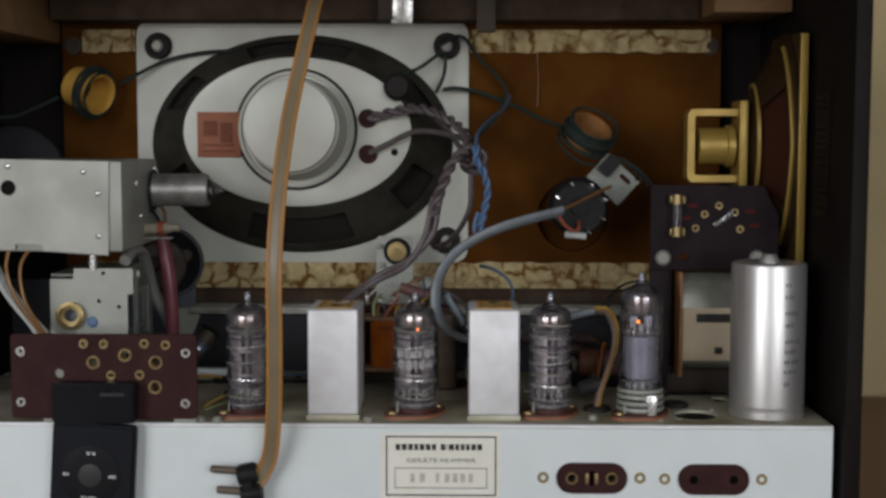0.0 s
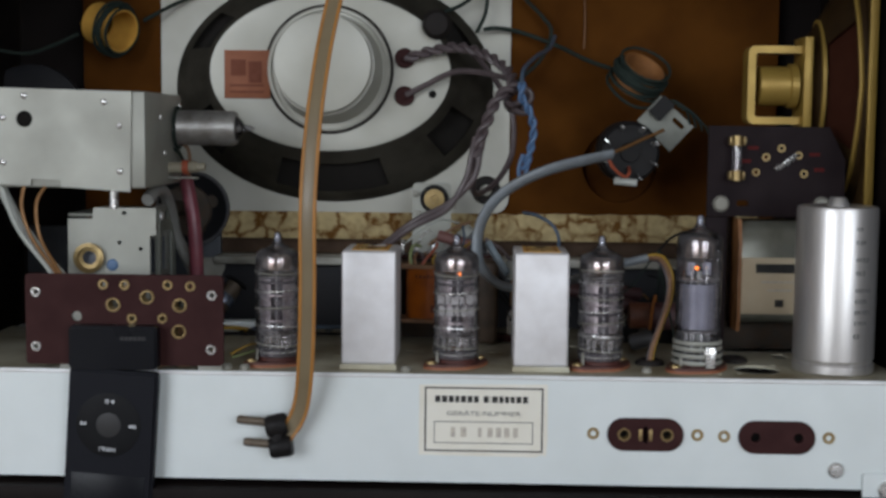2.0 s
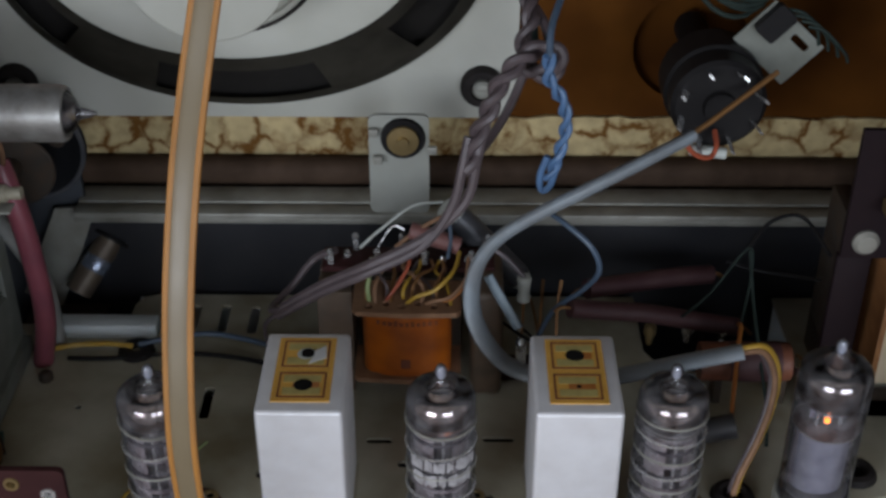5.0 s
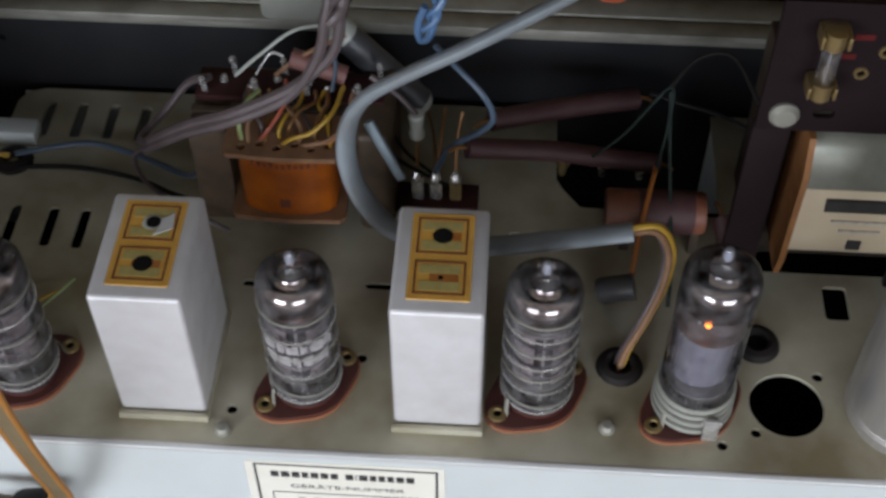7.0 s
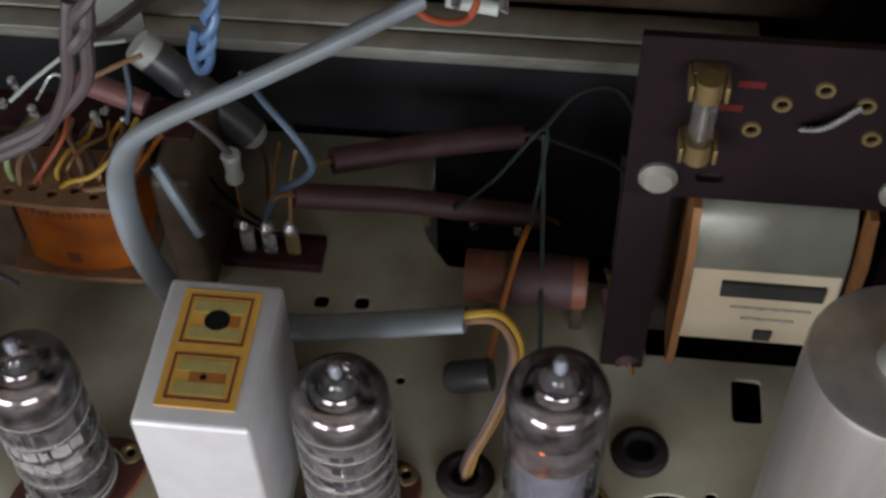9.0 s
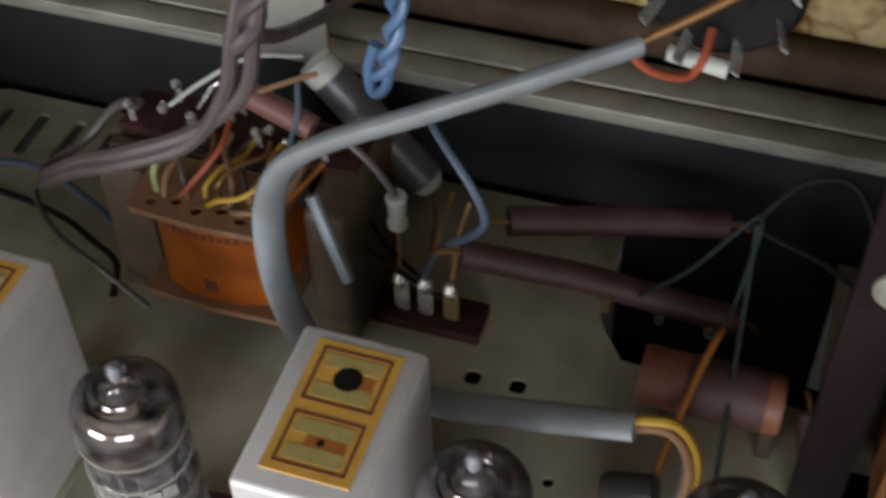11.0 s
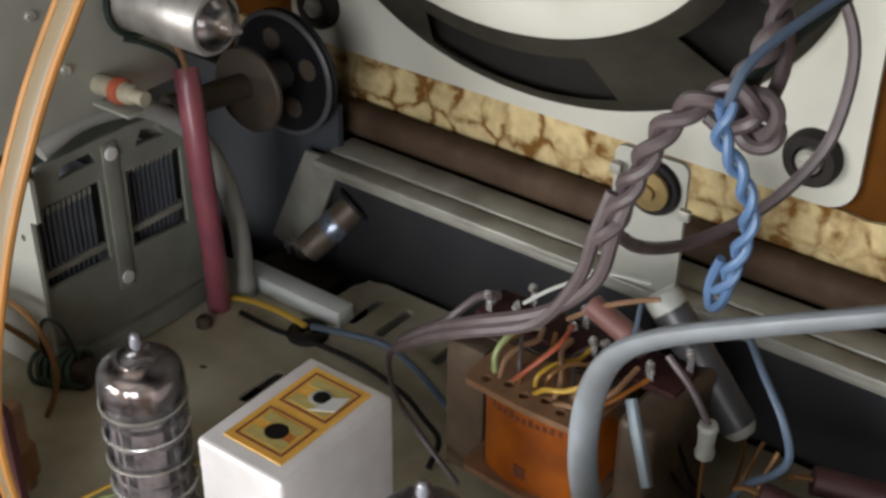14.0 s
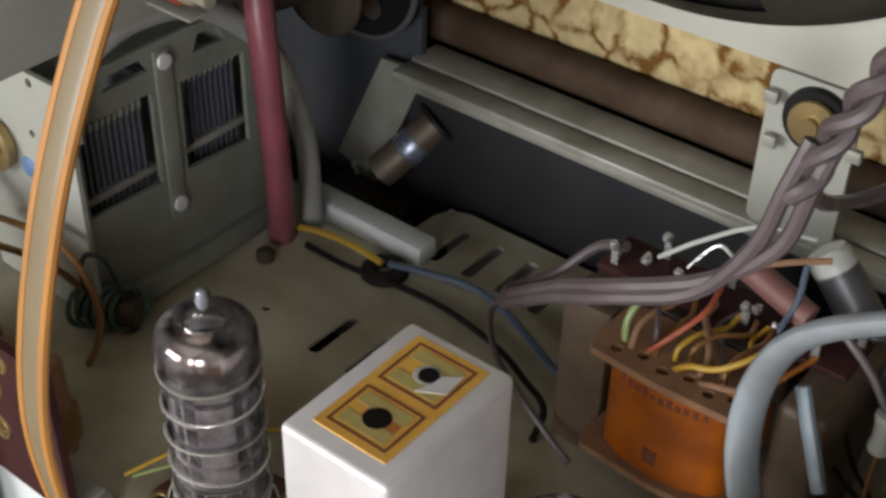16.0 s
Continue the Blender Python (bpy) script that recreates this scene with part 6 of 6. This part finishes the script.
cable("dark_wire", "thin dark wire looping to the fuse board", BAKELITE, [(92, 108, 98), (100, 114, 105), (110, 112, 108), (118, 100, 100)], 0.7)
cable("dark_wire", "thin dark wire looping to the fuse board", BAKELITE, [(88, 120, 84), (98, 118, 82), (108, 112, 84), (116, 100, 90)], 0.7)
cable("orange_wire", "short orange wire at the resistor", ORANGE, [(90, 99, 72), (89, 92, 76), (87, 84, 74), (84, 70, 66), (82, 60, 58)], 0.8)
bm = B()
lathe(bm, [(0, 0), (3.4, 0.4), (4.2, 2), (4.2, 12), (0, 12.4)], Matrix.Translation((72, 60, 56)) @ Matrix.Rotation(radians(75), 4, "Y"), 18)
solid("small_capacitor", bm, DARKCAN, "small grey capacitor lying behind a tube", "capacitor", (72, 60, 52))
# left side: sleeves, yellow and blue leads on the chassis
ps = thing("purple_sleeve", (-158.5, 103, 50), "thick purple sleeve from the tuner into the chassis", "cable")
part("sleeve", wire(B(), [(-158.8, 99.7, 134.7), (-156.8, 98.3, 128.8), (-153, 96.2, 107.5), (-152.5, 97.5, 76), (-158.5, 103, 50.4)], 3.7, seg=16), PURPLE, ps)
part("wire", wire(B(), [(-158, 99, 133), (-157.5, 94, 141), (-158, 86, 147), (-160, 80, 150)], 0.8), LITZ, ps, "green wire end")
part("wire", wire(B(), [(-157, 98.5, 133), (-155, 95, 142), (-155, 90, 150), (-159, 84, 154)], 0.9), FIBRE, ps, "cream wire end")
gt = thing("grey_tube", (-155.5, 112.5, 50), "grey plastic tube arching over the tuning capacitor", "cable")
part("wire", wire(B(), [(-155.5, 112.4, 56), (-155.5, 112.6, 50), (-155.4, 112.8, 46)], 0.9), FIBRE, gt, "cream wire end")
part("sleeve", wire(B(), [(-166.5, 52, 125), (-165.5, 66, 129.4), (-165.5, 84, 126.6), (-165.9, 97.9, 117.4), (-166.1, 108.6, 105.7), (-163, 112.5, 95), (-156, 112, 78), (-155.5, 112.5, 51)], 3.1, seg=14), material("warm_grey_sleeve", (0.27, 0.265, 0.245), 0.45, 0, (0.18, 0.175, 0.16), 9, 0.6, 0.08), gt)
cable("yellow_wire", "short yellow wire on the chassis top", YELLOW, [(-160, 106.4, 51.6), (-152, 107.6, 53.4), (-144, 109.4, 53.2), (-136, 109.6, 53.4), (-127, 109.4, 52.6)], 1.0)
cable("blue_wire", "slate blue wire lying on the chassis", BLUEGREY, [(-125, 110, 53), (-113, 113.4, 53.5), (-100, 116, 53.5), (-86, 112, 54), (-74, 106, 55), (-64, 100, 57), (-58, 96, 62)], 1.05)
cable("dark_wire", "thin dark wire lying on the chassis", BAKELITE, [(-150, 104, 51), (-135, 104, 51), (-118, 106, 51.4), (-100, 106, 51.6), (-82, 102, 52), (-70, 96, 53), (-60, 90, 54), (-57.5, 82, 51)], 0.9)
bm = B()
lathe(bm, [(2, 0), (2.2, 2), (4, 2.6), (6.4, 1.6), (6.8, 0)], Matrix.Translation((-126, 109.4, 50)), 20)
solid("grommet", bm, RUBBER, "black rubber grommet in the chassis top", "grommet", (-126, 109.4, 50))
gc = thing("air_coil", (-164, 40, 50), "small green air-wound coil standing on the chassis", "coil")
pts = [(-170 + 11 * i / 90 * 1.0, 43 + 5.6 * math.cos(i * 0.42) + i * 0.08, 57.2 + 6 * math.sin(i * 0.42)) for i in range(91)]
part("winding", wire(B(), pts, 0.75, seg=6, steps=1), material("green_enamelled_wire", (0.045, 0.085, 0.06), 0.45, 0, (0.03, 0.055, 0.042), 3, 0.6, 0.1), gc)
part("core", rod(B(), (-171, 43, 57.2), (-157, 50.5, 57.2), 3.6, seg=16), LAMINATION, gc)
part("tail", wire(B(), [(-163, 42, 62), (-165, 41, 68), (-164, 42, 76), (-159, 44, 76), (-157, 47, 63)], 0.6), LITZ, gc)
cable("copper_wire", "orange-brown enamelled wire looping behind the terminal panel", COPPER, [(-195.1, 37.6, 76.9), (-179.9, 35.4, 82.3), (-165.8, 35.4, 84.5), (-156.1, 35.4, 80.1), (-151.7, 35.4, 69.3), (-155.0, 35.4, 57.3), (-158, 34, 50.3)], 0.9)
cable("copper_wire", "brown enamelled wire behind the terminal panel", COPPER, [(-196, 14, 92), (-182, 24, 84), (-172, 36, 74), (-166, 46, 58), (-166, 50, 51)], 0.9)
for k, (x, y, mat_, r, h) in enumerate(((-152, 12, RUST, 4.2, 22), (-162, 14, LAMINATION, 5, 16), (-140, 12, COPPER, 3.4, 26), (-176, 16, RUST, 5, 24))):
    c = thing("panel_coil", (x, y, 50), "small brown wound coil behind the terminal panel", "coil", "coils behind the terminal panel")
    part("former", lathe(B(), [(0, 50.05), (r, 50.05), (r, 50 + h), (r - 0.8, 51 + h), (0, 51 + h)], Matrix.Translation((x, y, 0)), 18), FIBRE, c)
    part("winding", lathe(B(), [(r, 54), (r + 1.6, 54.6), (r + 1.6, 62), (r, 62.6)], Matrix.Translation((x, y, 0)), 18), mat_, c)
for pts, mat_, r in (([(-232, 30, 133), (-224, 32, 116), (-212, 32, 99), (-200, 30, 86), (-190, 24, 76)], CERAMIC, 2.6), ([(-218, 24, 133), (-219, 23, 122), (-214, 22, 108), (-202, 20, 92), (-196, 16, 84)], COPPER, 0.9), ([(-207, 24, 134), (-212, 23, 124), (-210, 22, 108), (-200, 18, 93), (-192, 14, 82)], COPPER, 0.9), ([(-230, 26, 133), (-222, 26, 112), (-206, 24, 92), (-196, 18, 78)], CERAMIC, 1.2)):
    cable("tuner_lead", "pale lead from the tuner box to the terminal panel" if mat_ is CERAMIC else "copper lead from the tuner box to the terminal panel", mat_, pts, r)
for pts, mat_ in (([(-118, 12, 56), (-112, 26, 58), (-104, 40, 57), (-96, 52, 53)], YELLOW), ([(-118, 14, 54), (-108, 30, 55), (-98, 46, 54), (-92, 58, 52)], GREEN)):
    cable("chassis_wire", "thin coloured wire behind the first tube", mat_, pts, 0.5)

# clips under the cabinet top, and dark fittings at the left
for x0, x1, z0, mat_ in ((-39, -30, 257, LAMINATION), (-31, -19, 255, BRIGHT), (18, 29, 250, LAMINATION)):
    t = thing("top_clip", ((x0 + x1) / 2, 140, z0), "small bent metal clip under the cabinet top", "clip")
    part("strap", box(B(), x0, x1, 138, 140, z0, 281, 0.4), mat_, t)
    part("foot", box(B(), x0, x1, 130, 139, z0, z0 + 1.6, 0.4), mat_, t)
bm = B()
lathe(bm, [(0, 8), (10, 8), (14, 6), (28, 2), (31, 0), (31, -6), (0, -6)], Matrix.Translation((-262, 165, 165)) @ FRONT, 40)
solid("left_tweeter", bm, DIALBACK, "dark round fitting in the shaded cabinet corner", "loudspeaker", (-262, 171, 134))
